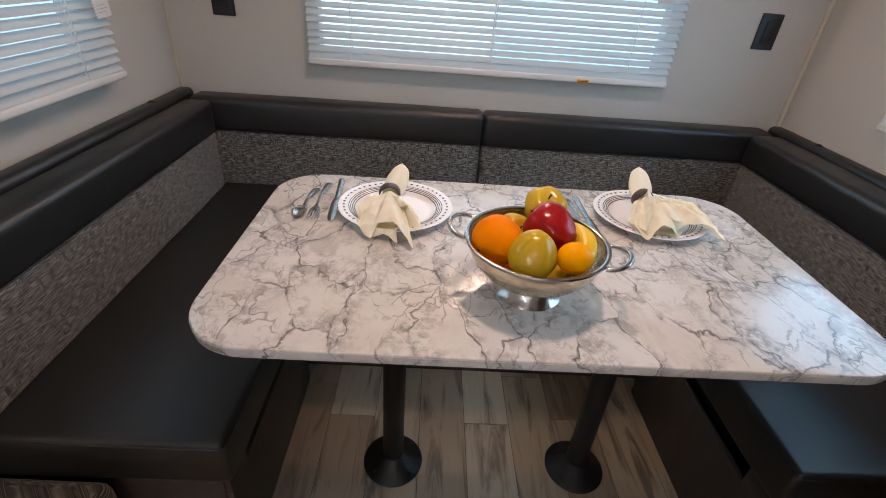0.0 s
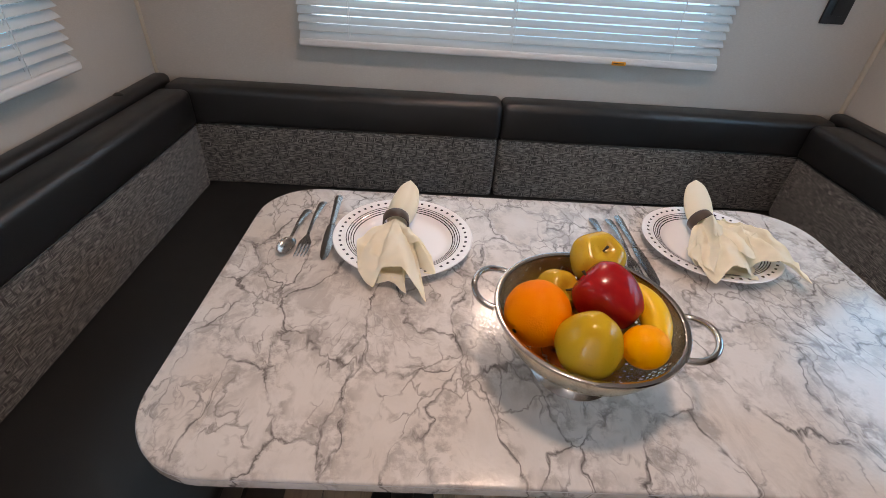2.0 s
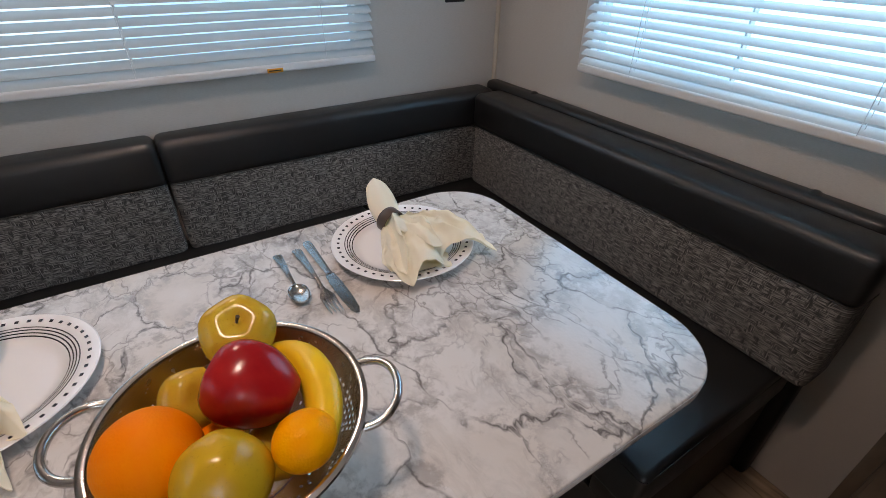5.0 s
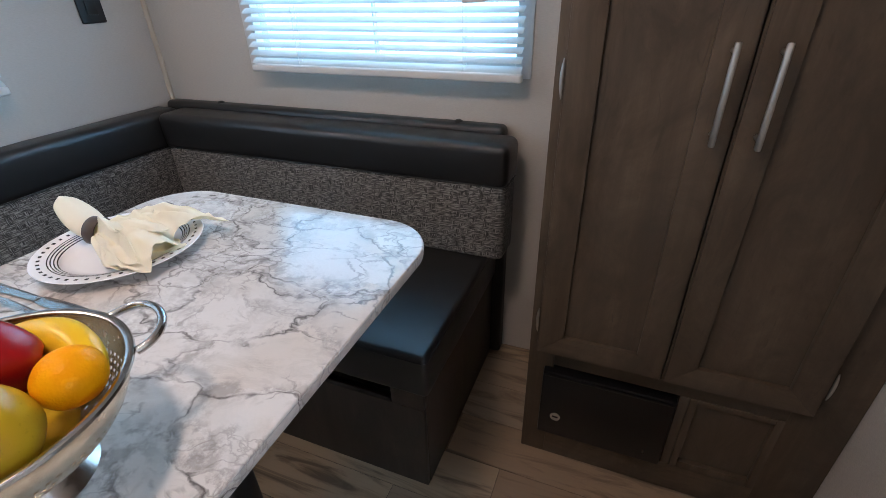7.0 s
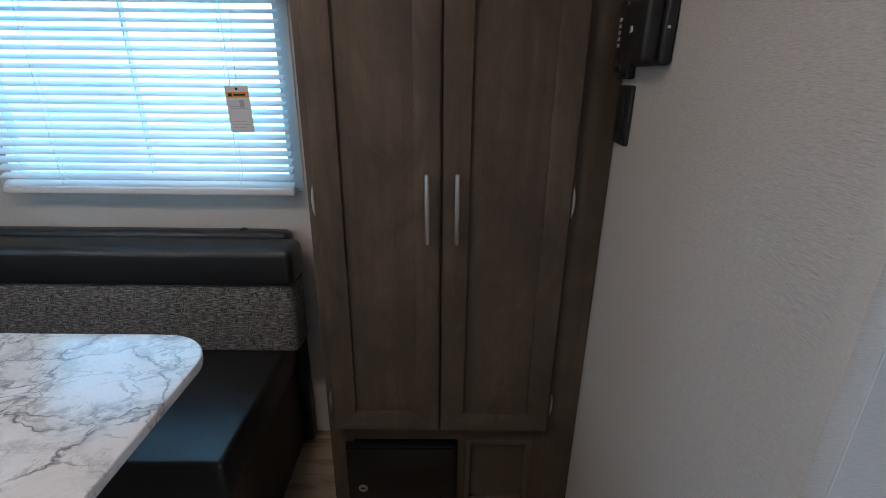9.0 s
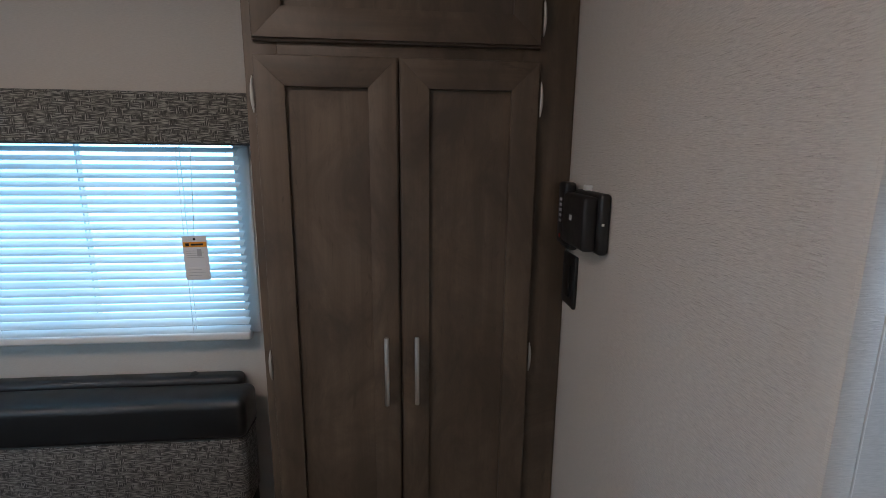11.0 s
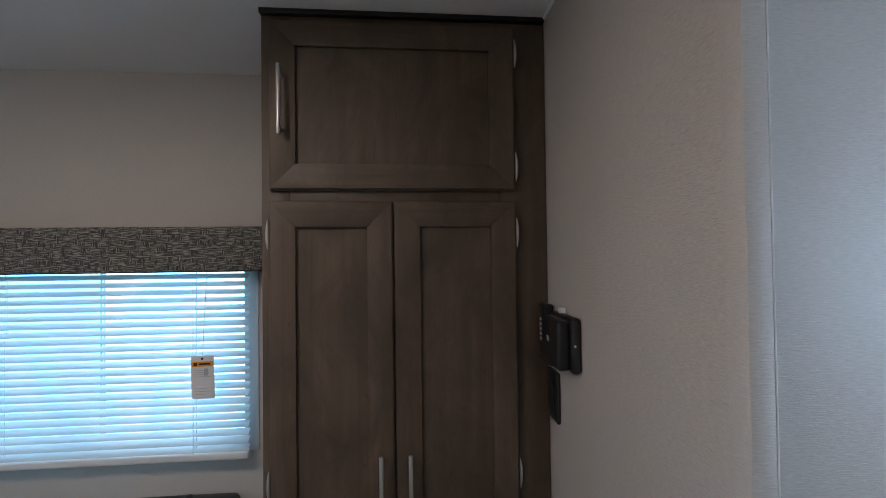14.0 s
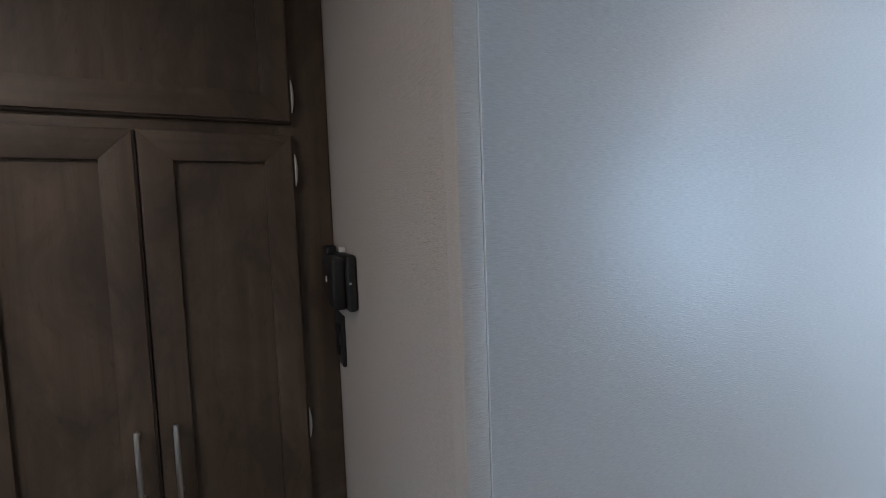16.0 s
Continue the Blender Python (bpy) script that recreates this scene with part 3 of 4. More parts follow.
valance((1.70, 0.70, 1.457), (XR - 0.001, 1.68, 1.587), "grey tweed padded valance over the side window")
valance((-0.07, 1.97, 1.457), (1.35, YB - 0.001, 1.587), "wide grey tweed padded valance over the rear window")
valance((XL + 0.001, 0.76, 1.457), (-0.405, 1.72, 1.587), "grey tweed padded valance over the opposite window")


# ---- lamps ----
for x, y, text in ((0.594, 0.915, "round white ceiling lamp, lit, above the table"), (0.10, -1.42, "round white ceiling lamp, lit, over the aisle")):
    lamp = thing("ceiling_lamp", (x, y, ZC), text, "ceiling lamp", "ceiling lamps")
    part("lamp_base", moved(lathe([(0.0, 0.0), (0.105, 0.0), (0.110, -0.008), (0.108, -0.022), (0.092, -0.026), (0.0, -0.026)], 40), pose(x, y, ZC)), WHITE, lamp)
    part("diffuser", moved(lathe([(0.090, -0.026), (0.086, -0.036), (0.06, -0.044), (0.0, -0.047)], 40), pose(x, y, ZC)), LAMP, lamp)
lamp = thing("wall_lamp", (0.66, YB, 1.80), "small lit wall lamp above the rear window", "wall lamp")
part("lamp_base", box((0.60, YB - 0.03, 1.77), (0.72, YB - 0.001, 1.85), 0.006), WHITE, lamp)
part("diffuser", soft_box((0.605, YB - 0.085, 1.775), (0.715, YB - 0.031, 1.845), 0.02, step=0.05), LAMP, lamp)

# ---- wall plates ----
def wall_plate(at, axis, width, height, depth, label, rocker=True):
    x, y, z = at
    root = thing("wall_plate", at, label, "wall plate", "black wall plates")
    if axis == "-y":
        m = Matrix.Translation(at)
    else:
        m = Matrix.Translation(at) @ pose(0, 0, 0, 0, 0, 180)
    part("cover", moved(soft_box((-width / 2, -depth, -height / 2), (width / 2, 0, height / 2), 0.004, step=0.1), m), BLACK, root)
    if rocker:
        part("rocker", moved(box((-width * 0.22, -depth - 0.004, -height * 0.3), (width * 0.22, -depth + 0.001, height * 0.3), 0.0015), m), POWDER, root)
    else:
        for s in (-1, 1):
            part("socket", moved(lathe([(0.0, 0.0), (0.016, 0.0), (0.016, 0.002), (0.0, 0.002)], 20), m @ pose(0, -depth + 0.0005, s * 0.02, 90)), POWDER, root)
        part("screw", moved(lathe([(0.0, 0.0), (0.003, 0.0), (0.002, 0.0015), (0.0, 0.0017)], 10), m @ pose(0, -depth + 0.0005, 0, 90)), NICKEL, root)
    return root


wall_plate((1.600, YB, 1.113), "-y", 0.076, 0.116, 0.009, "black plastic switch plate on the rear wall")
wall_plate((-0.292, YB, 1.098), "-y", 0.076, 0.116, 0.009, "black plastic switch plate on the rear wall")
side_switch = wall_plate((1.352, YP, 1.178), "+y", 0.076, 0.112, 0.009, "black plastic switch plate beside the wardrobe")
low_socket = wall_plate((1.213, YP, 0.130), "+y", 0.076, 0.112, 0.009, "black plastic socket plate low on the partition", False)

# remote control in its holder, and the black control box beside it
remote = thing("remote_control", (1.348, YP, 1.315), "slim black remote control in a wall holder", "remote control")
part("holder", soft_box((1.330, YP, 1.245), (1.388, YP + 0.018, 1.325), 0.005, step=0.1), BLACK, remote)
handset = part("handset", soft_box((1.336, YP + 0.006, 1.255), (1.382, YP + 0.030, 1.383), 0.007, step=0.05), BLACK, remote)
for k in range(5):
    part("button", box((1.353, YP + 0.030, 1.345 - k * 0.011), (1.365, YP + 0.0315, 1.351 - k * 0.011), 0.0005), GREYINK, handset)
part("red_button", moved(lathe([(0, 0), (0.005, 0), (0.0045, 0.0012), (0, 0.0015)], 16), pose(1.359, YP + 0.0295, 1.272, -90)), RED_INK, handset, "small dark red button")
box_thing = thing("control_box", (1.225, YP, 1.322), "chunky black plastic control box on the partition", "control box")
part("back_case", soft_box((1.172, YP, 1.266), (1.314, YP + 0.020, 1.372), 0.008, step=0.1), BLACK, box_thing)
part("front_case", soft_box((1.184, YP + 0.017, 1.270), (1.306, YP + 0.044, 1.366), 0.008, step=0.05), BLACK, box_thing)
part("face_mark", box((1.245, YP + 0.044, 1.318), (1.258, YP + 0.0448, 1.328), 0.0002), GREYINK, box_thing)
part("indicator", box((1.1705, YP + 0.012, 1.318), (1.1725, YP + 0.016, 1.322)), WHITE, box_thing)
part("terminal", box((1.262, YP + 0.002, 1.371), (1.279, YP + 0.014, 1.382), 0.001), WHITE, box_thing, "white terminal on top")
for ob in (remote, box_thing, side_switch, low_socket):
    ob.matrix_basis = ASKEW @ ob.matrix_basis


# ---- wardrobe ----
def mitred(outline, x0, x1):
    """One piece of a door frame, cut at 45 degrees; outline in y and z."""
    bm = slab(outline, x0, x1, 0.0003)
    mark = bm.faces.layers.int["flat"]
    for f in bm.faces:
        f[mark] = 1
    return moved(bm, Matrix(((0, 0, 1, 0), (1, 0, 0, 0), (0, 1, 0, 0), (0, 0, 0, 1))))


def shaker_door(x, y0, y1, z0, z1, stile, parent, name="door"):
    """A framed door in the plane x, its panel set back."""
    t = 0.019
    door = part(name, box((x + 0.0105, y0 + stile - 0.006, z0 + stile - 0.006), (x + t - 0.002, y1 - stile + 0.006, z1 - stile + 0.006)), WOOD, parent)
    e = 0.0045
    part("edge_step", joined(box((x + 0.008, y0 - e, z0 - e), (x + t, y0 + 0.01, z1 + e), 0.002), box((x + 0.008, y1 - 0.01, z0 - e), (x + t, y1 + e, z1 + e), 0.002),
                             box((x + 0.0082, y0, z0 - e), (x + t, y1, z0 + 0.01), 0.002), box((x + 0.0082, y0, z1 - 0.01), (x + t, y1, z1 + e), 0.002)), WOOD, door)
    s, g = stile, 0.00002
    sides = (("stile", WOOD, ((y0, z0 + g), (y0 + s, z0 + s + g), (y0 + s, z1 - s - g), (y0, z1 - g))),
             ("stile", WOOD, ((y1, z0 + g), (y1, z1 - g), (y1 - s, z1 - s - g), (y1 - s, z0 + s + g))),
             ("rail", WOOD_FLAT, ((y0 + g, z0), (y1 - g, z0), (y1 - s - g, z0 + s), (y0 + s + g, z0 + s))),
             ("rail", WOOD_FLAT, ((y0 + g, z1), (y0 + s + g, z1 - s), (y1 - s - g, z1 - s), (y1 - g, z1))))
    for kind, grain_of, outline in sides:
        part(kind, mitred(outline, x, x + t - 0.0004), grain_of, door)
    return door


def bar_handle(x, y, z0, z1, door):
    """A straight bar on two posts."""
    bar = tube([(x - 0.028, y, z0), (x - 0.028, y, z0 + 0.002), (x - 0.028, y, z1 - 0.002), (x - 0.028, y, z1)], [0.0042, 0.0050, 0.0050, 0.0042], 14)
    posts = [tube([(x - 0.028, y, z), (x + 0.001, y, z)], 0.0042, 10) for z in (z0 + 0.014, z1 - 0.014)]
    part("handle", joined(bar, *posts), NICKEL, door, "satin nickel bar handle")


def hinge(x, y, z, side, parent):
    """A slim hinge barrel, bellied towards the frame."""
    pts = [(x - 0.001, y + side * 0.0020 * math.sin(math.pi * k / 8), z - 0.034 + 0.0085 * k) for k in range(9)]
    part("hinge", tube(pts, [0.0010, 0.0022, 0.0030, 0.0034, 0.0035, 0.0034, 0.0030, 0.0022, 0.0010], 10), NICKEL, parent, "nickel hinge")


def wardrobe():
    y0, y1, xf = YP + 0.001, 0.617, 1.402
    root = thing("wardrobe", (1.59, 0.29, 0), "tall dark stained wooden wardrobe with shaker doors, closed", "wardrobe")
    part("side_panel", box((xf + 0.019, y1 - 0.016, 0), (XR - 0.001, y1, 2.046)), WOOD_BASE, root)
    part("side_panel", box((xf + 0.019, y0, 0), (XR - 0.001, y0 + 0.016, 2.046)), WOOD_BASE, root)
    part("top_panel", box((xf + 0.019, y0 + 0.016, 2.03), (XR - 0.001, y1 - 0.016, 2.046)), WOOD_BASE, root)
    # face frame
    part("stile", box((xf, 0.555, 0), (xf + 0.019, y1, 2.046), 0.001), WOOD, root)
    part("stile", box((xf, y0, 0), (xf + 0.019, 0.070, 2.046), 0.001), WOOD, root)
    for z0, z1 in ((0.0, 0.092), (0.322, 0.40), (1.58, 1.68), (1.99, 2.046)):
        part("frame_rail", box((xf + 0.0004, 0.070, z0), (xf + 0.019, 0.555, z1), 0.001), WOOD_FLAT, root)
    part("post", box((xf + 0.0004, 0.252, 0.092), (xf + 0.019, 0.272, 0.322), 0.001), WOOD, root)
    part("cornice", box((xf - 0.012, y0 + 0.001, 2.047), (xf + 0.010, y1 + 0.003, ZC - 0.001), 0.002), POWDER, root, "black strip against the ceiling")
    part("inner_panel", box((xf + 0.022, y0 + 0.016, 0.0), (xf + 0.030, y1 - 0.016, 2.03)), WOOD_BASE, root)
    x = xf - 0.0195
    d = shaker_door(x, 0.3270, 0.594, 0.372, 1.6160, 0.054, root)
    bar_handle(x, 0.353, 0.902, 1.056, d)
    for z in (1.546, 0.990, 0.462):
        hinge(x + 0.004, 0.600, z, 1, d)
    d = shaker_door(x, 0.042, 0.3165, 0.370, 1.6160, 0.054, root)
    bar_handle(x, 0.289, 0.902, 1.056, d)
    for z in (1.546, 0.990, 0.452):
        hinge(x + 0.004, 0.036, z, -1, d)
    d = shaker_door(x, 0.042, 0.594, 1.649, 2.026, 0.055, root)
    bar_handle(x, 0.568, 1.764, 1.917, d)
    for z in (1.967, 1.700):
        hinge(x + 0.004, 0.036, z, -1, d)
    # small panelled hatch beside the heater
    part("hatch_panel", box((xf + 0.010, 0.086, 0.110), (xf + 0.016, 0.250, 0.312)), WOOD, root)
    part("hatch_frame", joined(box((xf - 0.002, 0.070, 0.092), (xf + 0.012, 0.086, 0.322), 0.001), box((xf - 0.002, 0.236, 0.092), (xf + 0.012, 0.2515, 0.322), 0.001),
                               box((xf - 0.002, 0.086, 0.092), (xf + 0.012, 0.236, 0.114), 0.001), box((xf - 0.002, 0.086, 0.306), (xf + 0.012, 0.236, 0.322), 0.001)), WOOD, root)
    return root


wardrobe()
HEATER = mat("black_gloss_enamel", (0.003, 0.003, 0.0038), 0.30)
n = Nodes(HEATER)
n.rough(n.noise(n.coords(), 40, 3), 0.24, 0.38)
heater = thing("heater_grille", (1.395, 0.425, 0.092), "black metal heater cover set low in the wardrobe", "heater")
part("cover", box((1.386, 0.276, 0.094), (1.416, 0.576, 0.314), 0.004, 2), HEATER, heater)
part("top_lip", box((1.380, 0.278, 0.302), (1.392, 0.574, 0.308), 0.0015), HEATER, heater)
part("badge", moved(lathe([(0, 0), (0.012, 0), (0.013, 0.001), (0.0125, 0.003), (0.009, 0.003), (0.0085, 0.002), (0, 0.002)], 28), pose(1.3865, 0.534, 0.164, 0, -90)), NICKEL, heater, "round silver badge")
part("badge_print", box((1.3835, 0.5270, 0.1615), (1.3850, 0.5410, 0.1665), 0.0004), HEATER, heater)


# ---- dinette seats ----
def bench_base(name, lo, hi, slot, label):
    """A panelled box under a seat; slot: (axis face x, from y, to y) of the hand gap in its front."""
    root = thing(name, ((lo[0] + hi[0]) / 2, (lo[1] + hi[1]) / 2, 0), label, "bench", "bench bases round the table")
    z = hi[2]
    part("end_panel", box((lo[0] + 0.014, lo[1], 0), (hi[0] - 0.014, lo[1] + 0.012, z), 0.0015), WOOD_BASE, root)
    for x0, x1, front in ((lo[0], lo[0] + 0.013, slot == "low"), (hi[0] - 0.013, hi[0], slot == "high")):
        part("front_panel" if front else "back_panel", box((x0, lo[1] + 0.001, 0), (x1, hi[1], z - 0.055), 0.0015), WOOD_BASE, root)
        part("corner_block", box((x0, lo[1] + 0.001, z - 0.0545), (x1, lo[1] + 0.085, z), 0.0015), WOOD_BASE, root)
        part("top_rail", box((x0 + 0.003, hi[1] - 0.04, z - 0.0545), (x1, hi[1], z), 0.0015), WOOD_BASE, root)
    part("lid_board", box((lo[0] + 0.014, lo[1] + 0.013, z - 0.013), (hi[0] - 0.014, hi[1], z - 0.001)), POWDER, root)
    return root


def seat_cushion(lo, hi, label):
    root = thing("seat_cushion", ((lo[0] + hi[0]) / 2, (lo[1] + hi[1]) / 2, lo[2]), label, "cushion", "seat cushions")
    part("pad", soft_box(lo, hi, 0.013, (0.002, 0.002, 0.005), 0.06, 0.0018), LEATHER, root)
    seam = round_outline(lo[0] - 0.0006, hi[0] + 0.0006, lo[1] - 0.0006, hi[1] + 0.0006, 0.013, 5)
    z = hi[2] - 0.013
    part("piping", tube([(x, y, z) for x, y in seam] + [(*seam[0], z)], 0.0014, 6), LEATHER, root)
    return root


def back_cushion(lo, hi, split, label):
    """Tweed below, a proud black vinyl band above."""
    root = thing("back_cushion", ((lo[0] + hi[0]) / 2, (lo[1] + hi[1]) / 2, lo[2]), label, "cushion", "back cushions")
    part("tweed_panel", soft_box(lo, (hi[0], hi[1], split + 0.012), 0.018, (0.003, 0.003, 0.0), 0.05, 0.0018), TWEED, root, "grey woven tweed panel")
    e = 0.005
    part("vinyl_band", soft_box((lo[0] - e, lo[1] - e, split), (hi[0] + e, hi[1] + e, hi[2]), 0.022, (0.002, 0.002, 0.003), 0.05, 0.0012), LEATHER, root, "black vinyl top band")
    ring = round_outline(lo[0] - e + 0.002, hi[0] + e - 0.002, lo[1] - e + 0.002, hi[1] + e - 0.002, 0.02, 5)
    part("seam", tube([(x, y, split + 0.006) for x, y in ring] + [(*ring[0], split + 0.006)], 0.0018, 6), LEATHER, root)
    return root


SEAT, BASE_TOP = 0.455, 0.333
bench_base("bench_base", (1.192, 0.811, 0), (XR - 0.002, 1.40, BASE_TOP), "low", "dark stained wooden bench box under the seat")
bench_base("bench_base", (XL + 0.002, 0.827, 0), (0.07, 1.40, BASE_TOP), "high", "dark stained wooden bench box under the opposite seat")
rear = thing("bench_base", (0.64, 1.75, 0), "dark stained wooden bench box along the rear wall", "bench", "bench bases round the table")
part("front_panel", box((XL + 0.002, 1.465, 0), (XR - 0.002, 1.480, BASE_TOP), 0.0015), WOOD_BASE, rear)
part("lid_board", box((XL + 0.002, 1.481, BASE_TOP - 0.013), (XR - 0.002, YB - 0.002, BASE_TOP - 0.001)), POWDER, rear)

seat_cushion((1.182, 0.797, 0.334), (1.735, 2.035, 0.451), "black vinyl seat cushion with a straight front edge")
seat_cushion((XL + 0.055, 0.812, 0.334), (0.085, 2.035, SEAT), "black vinyl seat cushion opposite, with a straight front edge")
seat_cushion((0.090, 1.450, 0.334), (1.178, 2.035, SEAT), "long black vinyl seat cushion along the rear wall")

# boards behind the side cushions, and padded rails on the walls
for x0, x1, text in ((1.738, XR - 0.002, "black upright board behind the side cushion"), (XL + 0.002, XL + 0.052, "black upright board behind the opposite cushion")):
    tagged(part("backrest_board", box((x0, 0.776, 0.0), (x1, 2.03, 0.715), 0.012, 3), POWDER), text, "board", "boards behind the cushions")

back_cushion((1.620, 0.752, 0.449), (1.730, 1.945, 0.783), 0.668, "grey tweed back cushion with a black vinyl top band")
back_cushion((-0.435, 0.752, 0.449), (-0.345, 1.945, 0.779), 0.664, "grey tweed back cushion with a black vinyl top band")
back_cushion((-0.425, 1.956, 0.449), (0.624, 2.045, 0.785), 0.662, "grey tweed rear back cushion, black vinyl top")
back_cushion((0.634, 1.956, 0.449), (1.71, 2.045, 0.785), 0.662, "grey tweed rear back cushion, black vinyl top")


def padded_rail(x0, x1, label):
    root = thing("padded_rail", ((x0 + x1) / 2, 1.41, 0.757), label, "rail", "padded rails on the side walls")
    part("rail_pad", soft_box((x0, 0.790, 0.750), (x1, 2.040, 0.797), 0.018, (0.001, 0, 0.002), 0.05, 0.0010), LEATHER, root)
    part("bracket", box((x0 + 0.008, 0.82, 0.716), (x1 - 0.008, 2.0, 0.760)), POWDER, root)
    for y in (0.93, 1.80):
        part("button", moved(lathe([(0.014, -0.004), (0.013, 0.002), (0.007, 0.006), (0, 0.007)], 20), pose((x0 + x1) / 2, y, 0.797)), LEATHER, root)
    return root


padded_rail(1.735, XR - 0.001, "black vinyl padded rail on the wall above the cushion")
padded_rail(XL + 0.001, -0.440, "black vinyl padded rail on the opposite wall")

spare = thing("floor_cushion", (-0.33, 0.70, 0), "brown tweed cushion standing against the bench end", "cushion")
part("pad", soft_box((XL + 0.01, 0.692, 0.0), (-0.135, 0.808, 0.352), 0.03, (0.004, 0.006, 0.004), 0.05, 0.003), BROWN_TWEED, spare)


# ---- table ----
TX0, TX1, TY0, TY1, TZ = 0.066, 1.235, 0.770, 1.425, 0.745
table = thing("dining_table", (0.645, 1.10, 0), "marble-look laminate dinette table on two black pedestal legs", "table")
part("tabletop", slab(round_outline(TX0, TX1, TY0, TY1, 0.112, 20), TZ - 0.020, TZ, 0.003), MARBLE, table, "white and grey veined laminate top")
part("edge_line", slab(round_outline(TX0 - 0.0006, TX1 + 0.0006, TY0 - 0.0006, TY1 + 0.0006, 0.1125, 20), TZ - 0.0042, TZ - 0.0038, 0), GREYINK, table)
for x in (0.380, 0.910):
    leg = part("leg", moved(lathe([(0.0285, 0.012), (0.0285, 0.69), (0.0285, TZ - 0.024)], 32), pose(x, 1.10, 0)), POWDER, table, "black tubular pedestal leg")
    part("floor_flange", moved(lathe([(0.0, 0.003), (0.083, 0.003), (0.084, 0.008), (0.078, 0.014), (0.048, 0.024), (0.034, 0.044), (0.0285, 0.046)], 40), pose(x, 1.10, 0)), POWDER, leg)
    part("top_flange", moved(lathe([(0.030, -0.05), (0.045, -0.02), (0.075, -0.008), (0.075, 0.0), (0.0, 0.0)], 36), pose(x, 1.10, TZ - 0.0205)), POWDER, leg)
    for k in range(4):
        a = radians(45 + 90 * k)
        part("screw", moved(lathe([(0.005, 0.0), (0.0045, 0.002), (0.0, 0.003)], 10), pose(x + 0.068 * math.cos(a), 1.10 + 0.068 * math.sin(a), 0.0165)), POWDER, leg)


# ---- table setting ----
def plate(x, y, label):
    root = thing("dinner_plate", (x, y, TZ), label, "plate", "plates on the table")
    m = pose(x, y, TZ + 0.0005)
    prof = [(0.0, 0.004), (0.075, 0.004), (0.085, 0.006), (0.094, 0.012), (0.104, 0.0165), (0.129, 0.0205), (0.1305, 0.0195), (0.129, 0.018),
            (0.103, 0.0135), (0.092, 0.008), (0.083, 0.0015), (0.075, 0.0), (0.0, 0.0)]
    dish = part("dish", moved(lathe(prof, 72), m), CERAMIC, root)

    def height(r):
        for (ra, za), (rb, zb) in zip(prof[:6], prof[1:6]):
            if ra <= r <= rb:
                return za + (zb - za) * (r - ra) / (rb - ra)
        return 0.02
    for r in (0.0925, 0.0968, 0.1010, 0.1052):
        part("printed_ring", moved(lathe([(r, height(r) + 0.0004), (r + 0.0016, height(r + 0.0016) + 0.0004)], 72), m), INK, dish)
    dots = []
    for k in range(48):
        a = 2 * math.pi * k / 48
        dots.append(moved(box((-0.0022, -0.0023, 0), (0.0022, 0.0023, 0.0006)), Matrix.Translation((0.1175 * math.cos(a), 0.1175 * math.sin(a), height(0.1175) + 0.0002)) @ pose(0, 0, 0, 0, 0, math.degrees(a)) @ pose(0, 0, 0, 0, -9, 0)))
    part("rim_dots", moved(joined(*dots), m), INK, dish, "row of small black squares")
    return root


plate(0.367, 1.232, "white dinner plate with black rings and dotted rim")
plate(0.970, 1.262, "white dinner plate with black rings and dotted rim")


def sheet_solid(rows, thick):
    """A sheet of points made into thin cloth, closed round its edge."""
    bm = bmesh.new()
    grid = [[bm.verts.new(p) for p in row] for row in rows]
    for a, c in zip(grid, grid[1:]):
        for k in range(len(a) - 1):
            bm.faces.new((a[k], a[k + 1], c[k + 1], c[k]))
    bm.normal_update()
    under = [[bm.verts.new(v.co - v.normal * thick) for v in row] for row in grid]
    for a, c in zip(under, under[1:]):
        for k in range(len(a) - 1):
            bm.faces.new((a[k + 1], a[k], c[k], c[k + 1]))
    loop = [(0, k) for k in range(len(grid[0]))] + [(i, len(grid[0]) - 1) for i in range(1, len(grid))]
    loop += [(len(grid) - 1, k) for k in range(len(grid[0]) - 2, -1, -1)] + [(i, 0) for i in range(len(grid) - 2, 0, -1)]
    for (i, k), (p, q) in zip(loop, loop[1:] + loop[:1]):
        bm.faces.new((grid[i][k], grid[p][q], under[p][q], under[i][k]))
    return bm


